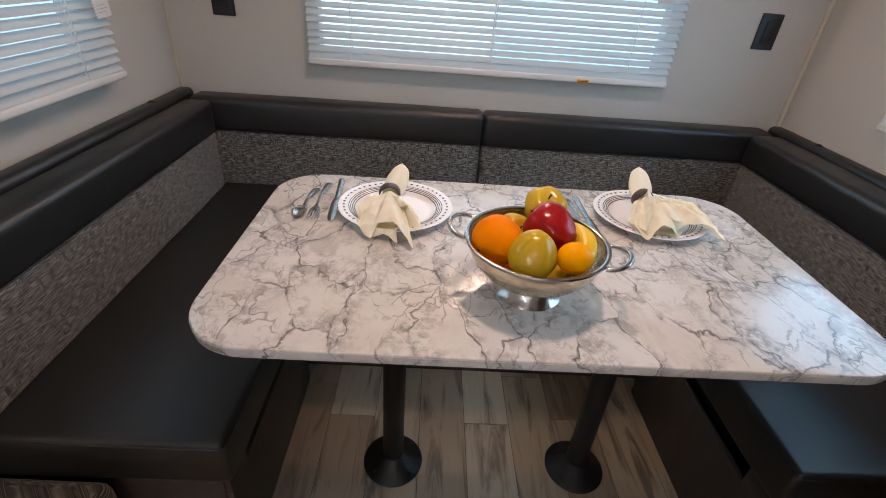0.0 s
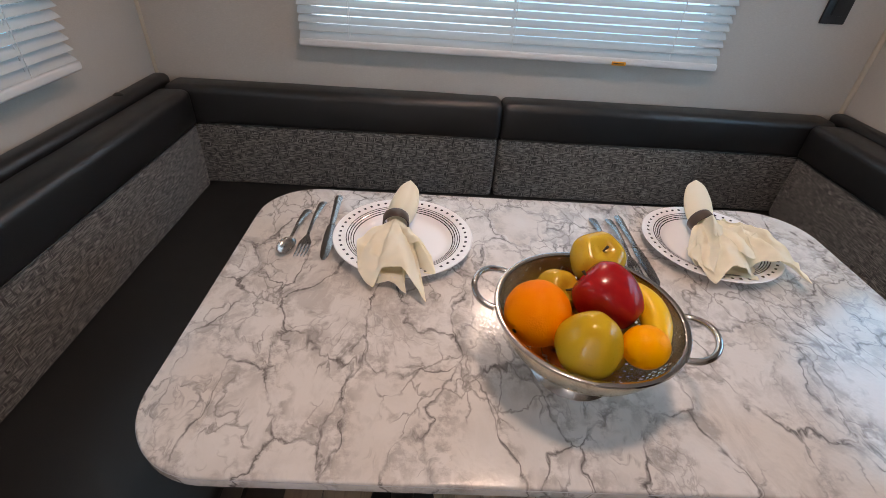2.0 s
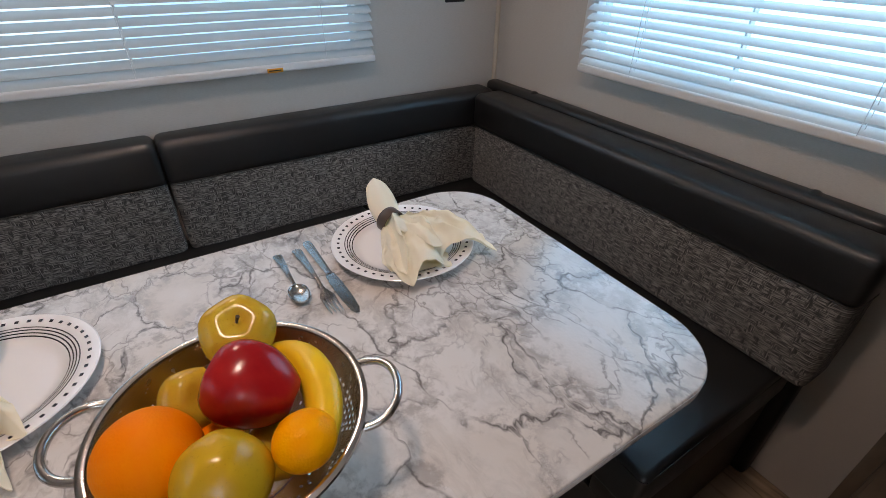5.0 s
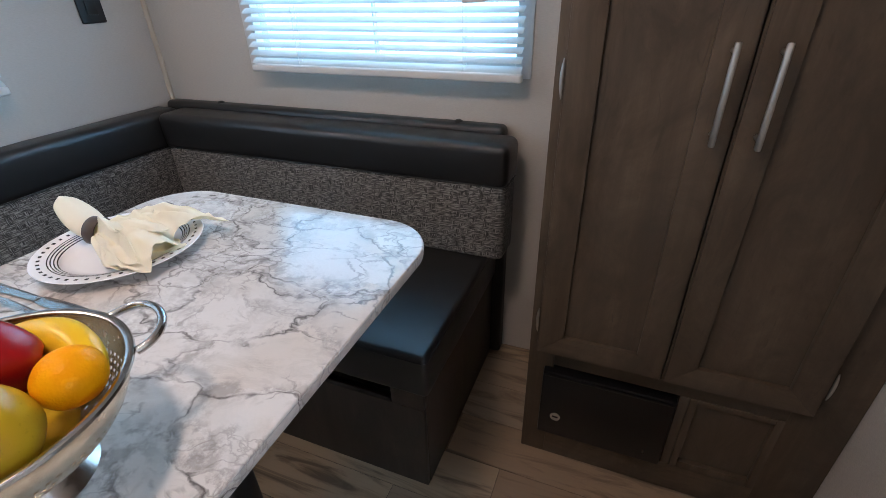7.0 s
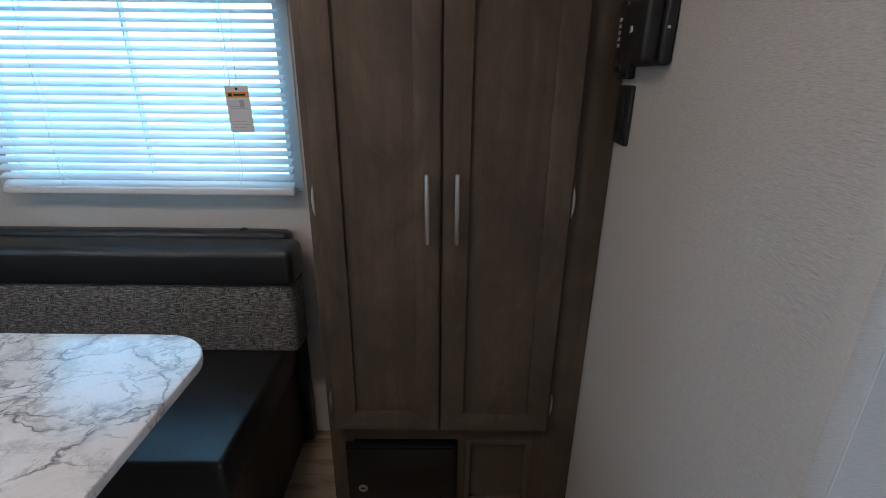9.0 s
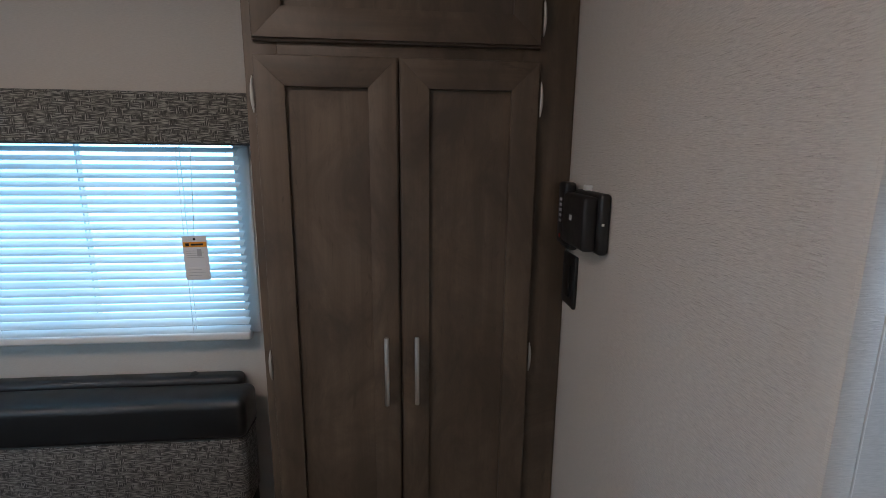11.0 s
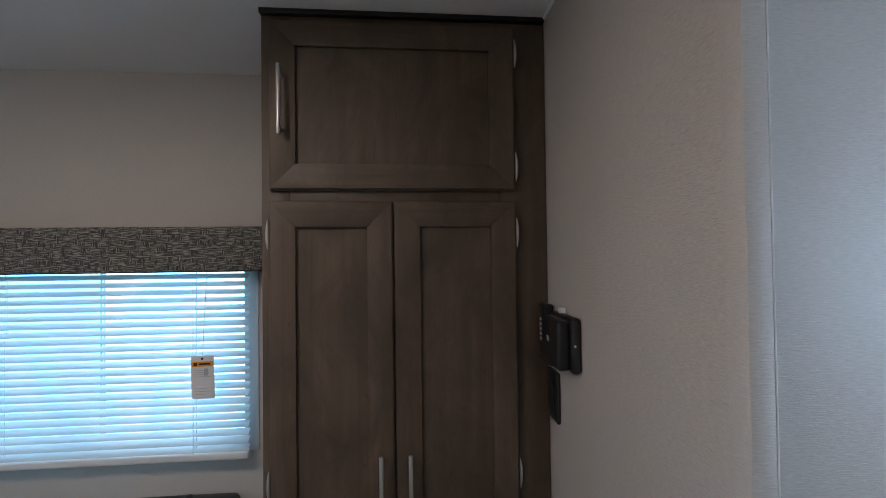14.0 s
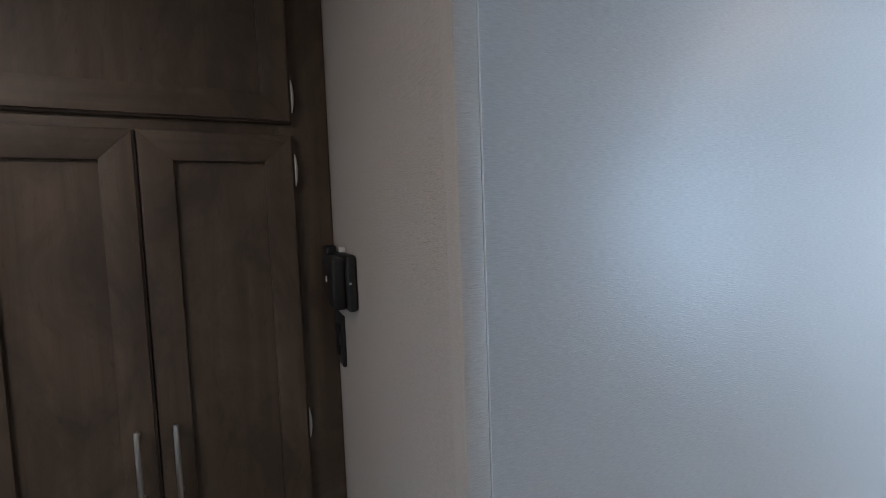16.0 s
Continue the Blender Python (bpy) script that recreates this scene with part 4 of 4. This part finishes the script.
def napkin(x, y, heading, dish, fans, seed, label, tail_turn=0, rise=0.055, crumple=0.6):
    """A cotton napkin drawn through a ring: a peaked loop behind, a ruffled fan in front (towards heading)."""
    root = thing("napkin", (x, y, TZ + 0.02), label, "napkin", "napkins on the plates")
    z0 = TZ + 0.029
    m = Matrix.Translation((x, y, z0)) @ pose(0, 0, 0, 0, 0, heading)
    rng = random.Random(seed)
    ph = [rng.uniform(0, 6.28) for _ in range(6)]

    ring_side = pose(0, 0, 0, 0, 0, heading)

    def fan(edge, bulge, pleats, depth):
        """Cloth from the ring's mouth to a hem that runs through edge (across, out, up), doubling back where it folds."""
        hem = []
        pts = [Vector(p) for p in edge]
        for k in range(len(pts) - 1):
            a, b2, c2, d2 = pts[max(k - 1, 0)], pts[k], pts[k + 1], pts[min(k + 2, len(pts) - 1)]
            for i in range(9):
                w = i / 9
                ta, tb = (c2 - a) * 0.22, (d2 - b2) * 0.22
                hem.append(b2 * (2 * w ** 3 - 3 * w * w + 1) + ta * (w ** 3 - 2 * w * w + w) + c2 * (3 * w * w - 2 * w ** 3) + tb * (w ** 3 - w * w))
        hem.append(pts[-1])
        rows = []
        for i in range(33):
            v = i / 32
            row = []
            for j, h in enumerate(hem):
                u = 2 * j / (len(hem) - 1) - 1
                mouth = ring_side @ Vector((-0.015 * u, 0.004, 0)) + Vector((0, 0, 0.034 + 0.010 * (1 - u * u)))
                s = v ** 0.92
                p = mouth.lerp(h, s)
                q = pleats * math.pi * u + ph[0]
                fade = math.sin(math.pi * min(1, v * 1.02)) ** 0.8
                p.z += bulge * fade * (1 - 0.6 * u * u) + depth * fade * (0.7 * math.sin(q) + 0.45 * math.sin(2.3 * q + ph[1] + v))
                crease = 1 - abs(noise.noise(Vector((p.x * 30, p.y * 30, seed + bulge * 90)))) * 2.4
                p.z += 0.0085 * crumple * crease * min(1, 2 * v) + 0.0016 * noise.noise(p * 85)
                out = math.hypot(p.x + x - dish[0], p.y + y - dish[1])
                floor_z = 0.0045 if out < 0.08 else (0.0045 + (out - 0.08) * 0.34 if out < 0.131 else 0.0015)
                p.z = max(p.z, floor_z + 0.0018 + bulge * 0.02)
                row.append(p + Vector((x, y, TZ)))
            rows.append(row)
        return sheet_solid(rows, 0.0012)

    for name, edge, bulge, pleats, depth in fans:
        part(name, fan(edge, bulge, pleats, depth), CLOTH, root, sharp=80)
    # loop behind the ring: a flattened cone that narrows to a round peak, open on top
    rows = []
    for i in range(21):
        v = i / 20
        wide = 0.017 + 0.013 * math.sin(math.pi * min(1, v * 1.05)) ** 0.8 * (1 - 0.35 * v)
        if v > 0.82:
            wide *= max(0.12, math.sqrt(max(0, 1 - ((v - 0.82) / 0.185) ** 2)))
        high = 0.016 + 0.006 * math.sin(math.pi * v) - 0.009 * v
        row = []
        for j in range(33):
            a = math.pi * 2 * (j / 32) + 4.71
            crease = 1 - 0.20 * math.exp(-((a - 4.71 - 3.5) ** 2) * 9) + 0.05 * math.sin(3 * a + ph[4])
            px = wide * math.cos(a) * crease
            pz = high * math.sin(a) * crease + rise * v ** 1.25
            row.append(m @ (pose(0, 0, 0, 0, 0, tail_turn) @ Vector((px, -0.002 - 0.098 * v, pz))))
        rows.append(row)
    part("loop", sheet_solid(rows, 0.0014), CLOTH, root, sharp=80)
    return root


def napkin_ring(x, y, heading, label):
    root = thing("napkin_ring", (x, y, TZ + 0.02), label, "napkin ring", "napkin rings")
    bm = lathe([(0.0240, -0.011), (0.0250, -0.0095), (0.0250, 0.0095), (0.0240, 0.011), (0.0224, 0.011), (0.0218, 0.0), (0.0224, -0.011)], 40, close=True)
    part("band", moved(bm, Matrix.Translation((x, y, TZ + 0.034)) @ pose(0, 0, 0, 0, 0, heading) @ pose(0, 0, 0, 82)), RING, root)
    return root


napkin(0.351, 1.248, 195, (0.367, 1.232),
       (("fan", ((-0.030, -0.040, 0.030), (-0.060, -0.076, 0.042), (-0.057, -0.104, 0.020), (-0.050, -0.136, 0.016), (-0.024, -0.164, 0.012), (-0.010, -0.140, 0.030),
                 (0.020, -0.140, 0.036), (0.040, -0.168, 0.030), (0.064, -0.190, 0.008), (0.052, -0.130, 0.024), (0.036, -0.062, 0.034)), 0.010, 1.2, 0.0030),
        ("under_fold", ((-0.044, -0.110, 0.014), (-0.020, -0.146, 0.010), (0.004, -0.150, 0.010), (0.031, -0.170, 0.006), (0.026, -0.150, 0.022), (0.040, -0.130, 0.014)), 0.004, 1.6, 0.0030),
        ("side_fold", ((0.026, -0.070, 0.030), (0.044, -0.080, 0.046), (0.066, -0.092, 0.036), (0.078, -0.136, 0.022), (0.060, -0.130, 0.012), (0.040, -0.108, 0.010)), 0.008, 1.0, 0.0020)),
       3, "cream cotton napkin in a brown ring, spread over the plate", -28, 0.038, 0.65)
napkin_ring(0.351, 1.252, 184, "dark brown napkin ring round a cream napkin")
napkin(0.968, 1.305, 203, (0.970, 1.262),
       (("fan", ((-0.036, -0.030, 0.030), (-0.058, -0.084, 0.018), (-0.064, -0.150, 0.020), (-0.050, -0.176, 0.016), (-0.022, -0.158, 0.040), (0.014, -0.164, 0.032), (0.026, -0.140, 0.016), (0.044, -0.128, 0.030),
                 (0.092, -0.140, 0.040), (0.118, -0.174, 0.020), (0.124, -0.100, 0.030), (0.096, -0.048, 0.048), (0.040, -0.014, 0.046)), 0.010, 1.4, 0.0030),
        ("top_fold", ((-0.036, -0.050, 0.036), (-0.056, -0.120, 0.030), (-0.052, -0.160, 0.026), (-0.030, -0.118, 0.056), (-0.026, -0.070, 0.064), (-0.006, -0.092, 0.044),
                      (0.010, -0.138, 0.048), (0.030, -0.134, 0.044), (0.030, -0.082, 0.066), (0.046, -0.072, 0.048), (0.066, -0.064, 0.052)), 0.012, 1.3, 0.0035),
        ("under_fold", ((-0.054, -0.070, 0.010), (-0.066, -0.100, 0.020), (-0.052, -0.140, 0.008), (0.000, -0.150, 0.010), (0.030, -0.165, 0.012), (0.050, -0.120, 0.010)), 0.003, 1.6, 0.0030)),
       8, "cream cotton napkin in a brown ring, draped over the rim", -31, 0.046, 0.8)
napkin_ring(0.968, 1.309, 193, "dark brown napkin ring round a cream napkin")


def strip(path, widths, heights, thick):
    """A flat bar along path (x, y), with its own half-width and height at each point."""
    bm = bmesh.new()
    rows = []
    for (x, y), w, z in zip(path, widths, heights):
        rows.append([bm.verts.new((x + s * w, y, z - abs(s) * abs(s) * thick * 0.5)) for s in (-1, -0.5, 0, 0.5, 1)])
    for a, c in zip(rows, rows[1:]):
        for k in range(4):
            bm.faces.new((a[k], a[k + 1], c[k + 1], c[k]))
    bmesh.ops.solidify(bm, geom=list(bm.faces), thickness=thick)
    return bm


def cutlery(kind, x, y, heading, length, group):
    """Lies along its heading with the working end towards -y before turning; the middle at x, y."""
    label = {"spoon": "stainless steel teaspoon lying on the table", "fork": "stainless steel fork lying on the table", "knife": "stainless steel table knife lying on the table"}[kind]
    root = thing("table_" + kind if kind != "spoon" else "teaspoon", (x, y, TZ), label, kind, group)
    m = Matrix.Translation((x, y, TZ + 0.0008)) @ pose(0, 0, 0, 0, 0, heading)
    h = length / 2
    split = -h + (0.052 if kind == "spoon" else 0.066 if kind == "fork" else 0.118)
    count = 15
    path, wide, high = [], [], []
    for k in range(count):
        v = k / (count - 1)
        yy = split + (h - split) * v
        path.append((0, yy))
        if kind == "knife":
            w = 0.0052 + 0.0038 * v
        else:
            w = 0.0030 + 0.0062 * v ** 1.8
        if v > 0.93:
            w *= 0.72
        wide.append(w)
        high.append(0.0035 + 0.006 * math.sin(math.pi * v) * (kind != "knife") + (0.004 * (1 - v) if kind != "knife" else 0.0025))
    part("handle", moved(strip(path, wide, high, 0.0022 if kind != "knife" else 0.005), m), CHROME, root)
    if kind == "spoon":
        bm = bmesh.new()
        bmesh.ops.create_uvsphere(bm, u_segments=24, v_segments=14, radius=1)
        bmesh.ops.delete(bm, geom=[v for v in bm.verts if v.co.z > 0.05], context="VERTS")
        for v in bm.verts:
            v.co = Vector((v.co.x * 0.0165 * (1 + 0.12 * v.co.y), v.co.y * 0.027, 0.0085 + v.co.z * 0.0075))
        bmesh.ops.solidify(bm, geom=list(bm.faces), thickness=0.001)
        part("bowl", moved(bm, m @ pose(0, -h + 0.026, 0)), CHROME, root)
    elif kind == "fork":
        part("root", moved(strip([(0, split + 0.001), (0, split - 0.008), (0, split - 0.018), (0, split - 0.026)], [0.003, 0.007, 0.0115, 0.012], [0.0075, 0.006, 0.0045, 0.004], 0.0018), m), CHROME, root)
        for s in (-1.5, -0.5, 0.5, 1.5):
            part("tine", moved(strip([(s * 0.0064, split - 0.0255), (s * 0.0062, split - 0.045), (s * 0.006, split - 0.066)], [0.0021, 0.0017, 0.0009], [0.004, 0.003, 0.0055], 0.0016), m), CHROME, root)
    else:
        blade = [(0, split + 0.0005), (0, split - 0.006), (0, split - 0.03), (0, split - 0.075), (0, split - 0.105), (0, split - 0.117)]
        part("blade", moved(strip(blade, [0.005, 0.0085, 0.0098, 0.0098, 0.0075, 0.0022], [0.0035] * 6, 0.0018), m), CHROME, root)
    return root


def laid(kind, tip, end, length, group):
    dx, dy = end[0] - tip[0], end[1] - tip[1]
    cutlery(kind, (tip[0] + end[0]) / 2, (tip[1] + end[1]) / 2, -math.degrees(math.atan2(dx, dy)), length, group)


laid("spoon", (0.155, 1.170), (0.166, 1.325), 0.160, "cutlery by one plate")
laid("fork", (0.186, 1.165), (0.189, 1.362), 0.198, "cutlery by one plate")
laid("knife", (0.230, 1.160), (0.217, 1.390), 0.230, "cutlery by one plate")
laid("spoon", (0.760, 1.192), (0.760, 1.350), 0.160, "cutlery by the other plate")
laid("fork", (0.797, 1.140), (0.795, 1.358), 0.205, "cutlery by the other plate")
laid("knife", (0.823, 1.132), (0.819, 1.365), 0.233, "cutlery by the other plate")

# ---- colander ----
CX, CY = 0.6273, 0.9489


def colander():
    root = thing("colander", (CX, CY, TZ), "stainless steel colander on a foot ring, full of fruit", "colander")
    m = pose(CX, CY, TZ)
    seg, rings = 180, 34
    prof = []
    for k in range(rings + 1):
        a = radians(12 + 76 * k / rings)
        prof.append((0.1175 * math.sin(a) ** 0.86, 0.1110 - 0.088 * math.cos(a) ** 1.05))
    bm = lathe([(0.0, prof[0][1] - 0.001)] + prof, seg)
    bm.faces.ensure_lookup_table()
    # holes: triangles of four rows all round, and a ring low down
    holes = []
    for f in bm.faces:
        c = f.calc_center_median()
        a = (math.degrees(math.atan2(c.y, c.x)) % 360) / 2
        i = int(a)
        row = min(range(rings), key=lambda k: abs((prof[k][1] + prof[k + 1][1]) / 2 - c.z))
        if row in (15, 17, 19, 21, 23) and (i % 15) % 2 == (row // 2) % 2 and abs(i % 15 - 7) <= (row - 12) * 0.7:
            holes.append(f)
        elif row in (8, 10) and i % 6 == row % 4:
            holes.append(f)
    bmesh.ops.delete(bm, geom=holes, context="FACES")
    bmesh.ops.solidify(bm, geom=list(bm.faces), thickness=0.0009)
    part("bowl", moved(bm, m), STEEL, root, "perforated steel bowl")
    rim = [(0.1165, 0.1040), (0.1215, 0.1046), (0.1238, 0.1074), (0.1232, 0.1100), (0.1200, 0.1110), (0.1162, 0.1095)]
    part("rim", moved(lathe(rim, 96, close=True), m), CHROME, root, "rolled polished rim")
    foot = [(0.050, 0.030), (0.046, 0.020), (0.050, 0.009), (0.0590, 0.002), (0.0606, 0.0005), (0.057, 0.0005), (0.048, 0.009), (0.044, 0.020), (0.048, 0.031)]
    part("foot", moved(lathe(foot, 72), m), CHROME, root)
    for side, ang in ((1, -18), (-1, -20)):
        pts = []
        for k in range(25):
            a = math.pi * k / 24
            pts.append(Vector((side * (0.116 + 0.038 * math.sin(a) ** 0.75), 0.040 * math.cos(a), 0.102 + 0.008 * math.sin(a))))
        part("handle", moved(tube(pts, 0.0044, 12), m @ pose(0, 0, 0, 0, 0, ang)), CHROME, root, "looped steel handle")
    return root


colander()


# ---- fruit ----
def apple(name, at, r, tall, skin, label, tip=(0, 0), lobes=5, lump=0.05, taper=0.12, pinch=0.6):
    """A lobed apple with a dimple at each end; tip: degrees by which it leans."""
    root = thing(name, at, label, "fruit", "fruit in the colander")
    bm = bmesh.new()
    bmesh.ops.create_uvsphere(bm, u_segments=40, v_segments=26, radius=1)
    for v in bm.verts:
        p = v.co.copy()
        a = math.atan2(p.y, p.x)
        s = math.sqrt(max(0, 1 - p.z * p.z))
        dim = math.exp(-(s / 0.34) ** 2)
        rad = s * (1 + taper * p.z) * (1 + lump * math.cos(lobes * a) * (0.35 + 0.65 * abs(p.z)))
        z = p.z * tall * (1 - pinch * 0.45 * dim)
        v.co = Vector((rad * math.cos(a), rad * math.sin(a), z)) * r
        v.co += v.co.normalized() * 0.018 * r * noise.noise(v.co * 40 + Vector(at) * 9)
    m = Matrix.Translation(at) @ pose(0, 0, 0, tip[0], tip[1], 0)
    part("flesh", moved(bm, m), skin, root, sharp=180)
    top = r * tall * (1 - pinch * 0.45)
    part("stem", moved(tube([(0, 0, top - 0.004), (0.001, 0, top + 0.004), (0.003, 0.001, top + 0.011)], [0.0016, 0.0014, 0.0022], 8), m), STEM, root)
    return root


def citrus(name, at, r, skin, label, stretch=(1, 1, 1), turn=(0, 0, 0), nipple=0.0):
    root = thing(name, at, label, "fruit", "fruit in the colander")
    bm = bmesh.new()
    bmesh.ops.create_uvsphere(bm, u_segments=40, v_segments=28, radius=r)
    for v in bm.verts:
        d = v.co.normalized()
        v.co *= 1 + 0.018 * noise.noise(d * 2.2 + Vector(at) * 5) + nipple * math.exp(-((1 - d.x) / 0.035))
        v.co = Vector([v.co[k] * stretch[k] for k in range(3)])
    m = Matrix.Translation(at) @ pose(0, 0, 0, *turn)
    part("peel", moved(bm, m), skin, root, sharp=180)
    part("navel", moved(lathe([(0.0035, -0.001), (0.003, 0.0006), (0.0, 0.0004)], 12), m @ pose(0, 0, r * stretch[2] * 1.0)), STEM, root)
    return root


citrus("orange", (0.5575, 0.9377, 0.8530), 0.0430, ORANGE, "bright orange citrus fruit resting in the colander", (1, 1, 0.98), (40, -100, 0))
apple("green_apple", (0.6068, 0.8790, 0.8680), 0.0378, 1.05, GREEN, "yellow-green apple resting upside down at the front", (184, 4), 5, 0.045, 0.25, 0.14)
apple("red_apple", (0.6500, 0.9560, 0.8700), 0.0400, 1.20, RED, "dark red apple lying on the other fruit", (-33, -62), 5, 0.045, 0.20)
apple("yellow_apple", (0.6540, 1.0350, 0.8705), 0.0376, 1.02, YELLOW, "lumpy yellow apple at the back of the colander", (27, 0), 5, 0.055, 0.16, 0.62)
apple("small_yellow_apple", (0.5945, 0.9980, 0.8400), 0.0310, 1.0, YELLOW, "smaller yellow apple half hidden in the colander", (38, 31), 5, 0.06, 0.14, 0.62)
citrus("mandarin", (0.6733, 0.8800, 0.8615), 0.0262, LEMON, "small golden mandarin with a pointed end", (1.10, 1.0, 0.98), (180, 10, 20), 0.12)

banana = thing("banana", (0.70, 0.95, 0.85), "ripe yellow banana curved along the colander's side", "fruit", "fruit in the colander")
pts, rad = [], []
for k in range(23):
    u = k / 22
    a = radians(-50 + 98 * u)
    pts.append(Vector((0.634 + 0.073 * math.cos(a), 0.945 + 0.092 * math.sin(a), 0.846 + 0.010 * math.sin(math.pi * u))))
    rad.append(0.0185 * max(0.14, math.sin(math.pi * (0.06 + 0.86 * u))) ** 0.40)
body = tube(pts, rad, 15)
for k, v in enumerate(body.verts):
    mid = pts[k // 15]
    v.co = mid + (v.co - mid) * (1 + 0.05 * math.cos(5 * 2 * math.pi * (k % 15) / 15))
part("skin", body, BANANA, banana, sharp=75)
part("stub", tube([pts[-1], pts[-1] + (pts[-1] - pts[-2]).normalized() * 0.007], [0.0062, 0.0050], 8), STEM, banana)
apple("hidden_apple", (0.6520, 0.9250, 0.8080), 0.0300, 0.95, GREEN, "green apple at the bottom of the colander", (20, 10), 5, 0.05, 0.12)
citrus("hidden_orange", (0.6030, 0.9600, 0.8060), 0.0270, ORANGE, "orange citrus fruit at the bottom of the colander", (1, 1, 1), (180, 0, 0))

# ---- floor: planks laid front to back ----
floor = structure("floor", box((XL - TH, YF - TH, -0.05), (XR + TH, YB + TH, -0.0025)), JOINT)
tagged(floor, "greyish brown wood-look vinyl plank floor")
WIDE, LONG = 0.142, 0.92
plank_mesh = {}
x = 0.452 - 7 * WIDE
rng = random.Random(5)
while x < XR:
    y = YF - rng.uniform(0.1, 0.8)
    while y < YB:
        a, c = max(y, YF), min(y + LONG, YB)
        x0, x1 = max(x, XL), min(x + WIDE, XR)
        if c - a > 0.03 and x1 - x0 > 0.02:
            key = (round(c - a, 2), round(x1 - x0, 3))
            if key not in plank_mesh:
                bm = box((-(x1 - x0) / 2 + 0.0006, -(c - a) / 2 + 0.0006, -0.0024), ((x1 - x0) / 2 - 0.0006, (c - a) / 2 - 0.0006, 0.0), 0.0007, 1)
                mesh = bpy.data.meshes.new("plank")
                bm.to_mesh(mesh)
                bm.free()
                mesh.materials.append(PLANK)
                plank_mesh[key] = mesh
            ob = new("plank", plank_mesh[key])
            ob.parent = floor
            ob.location = ((x0 + x1) / 2, (a + c) / 2, 0.0)
        y += LONG
    x += WIDE
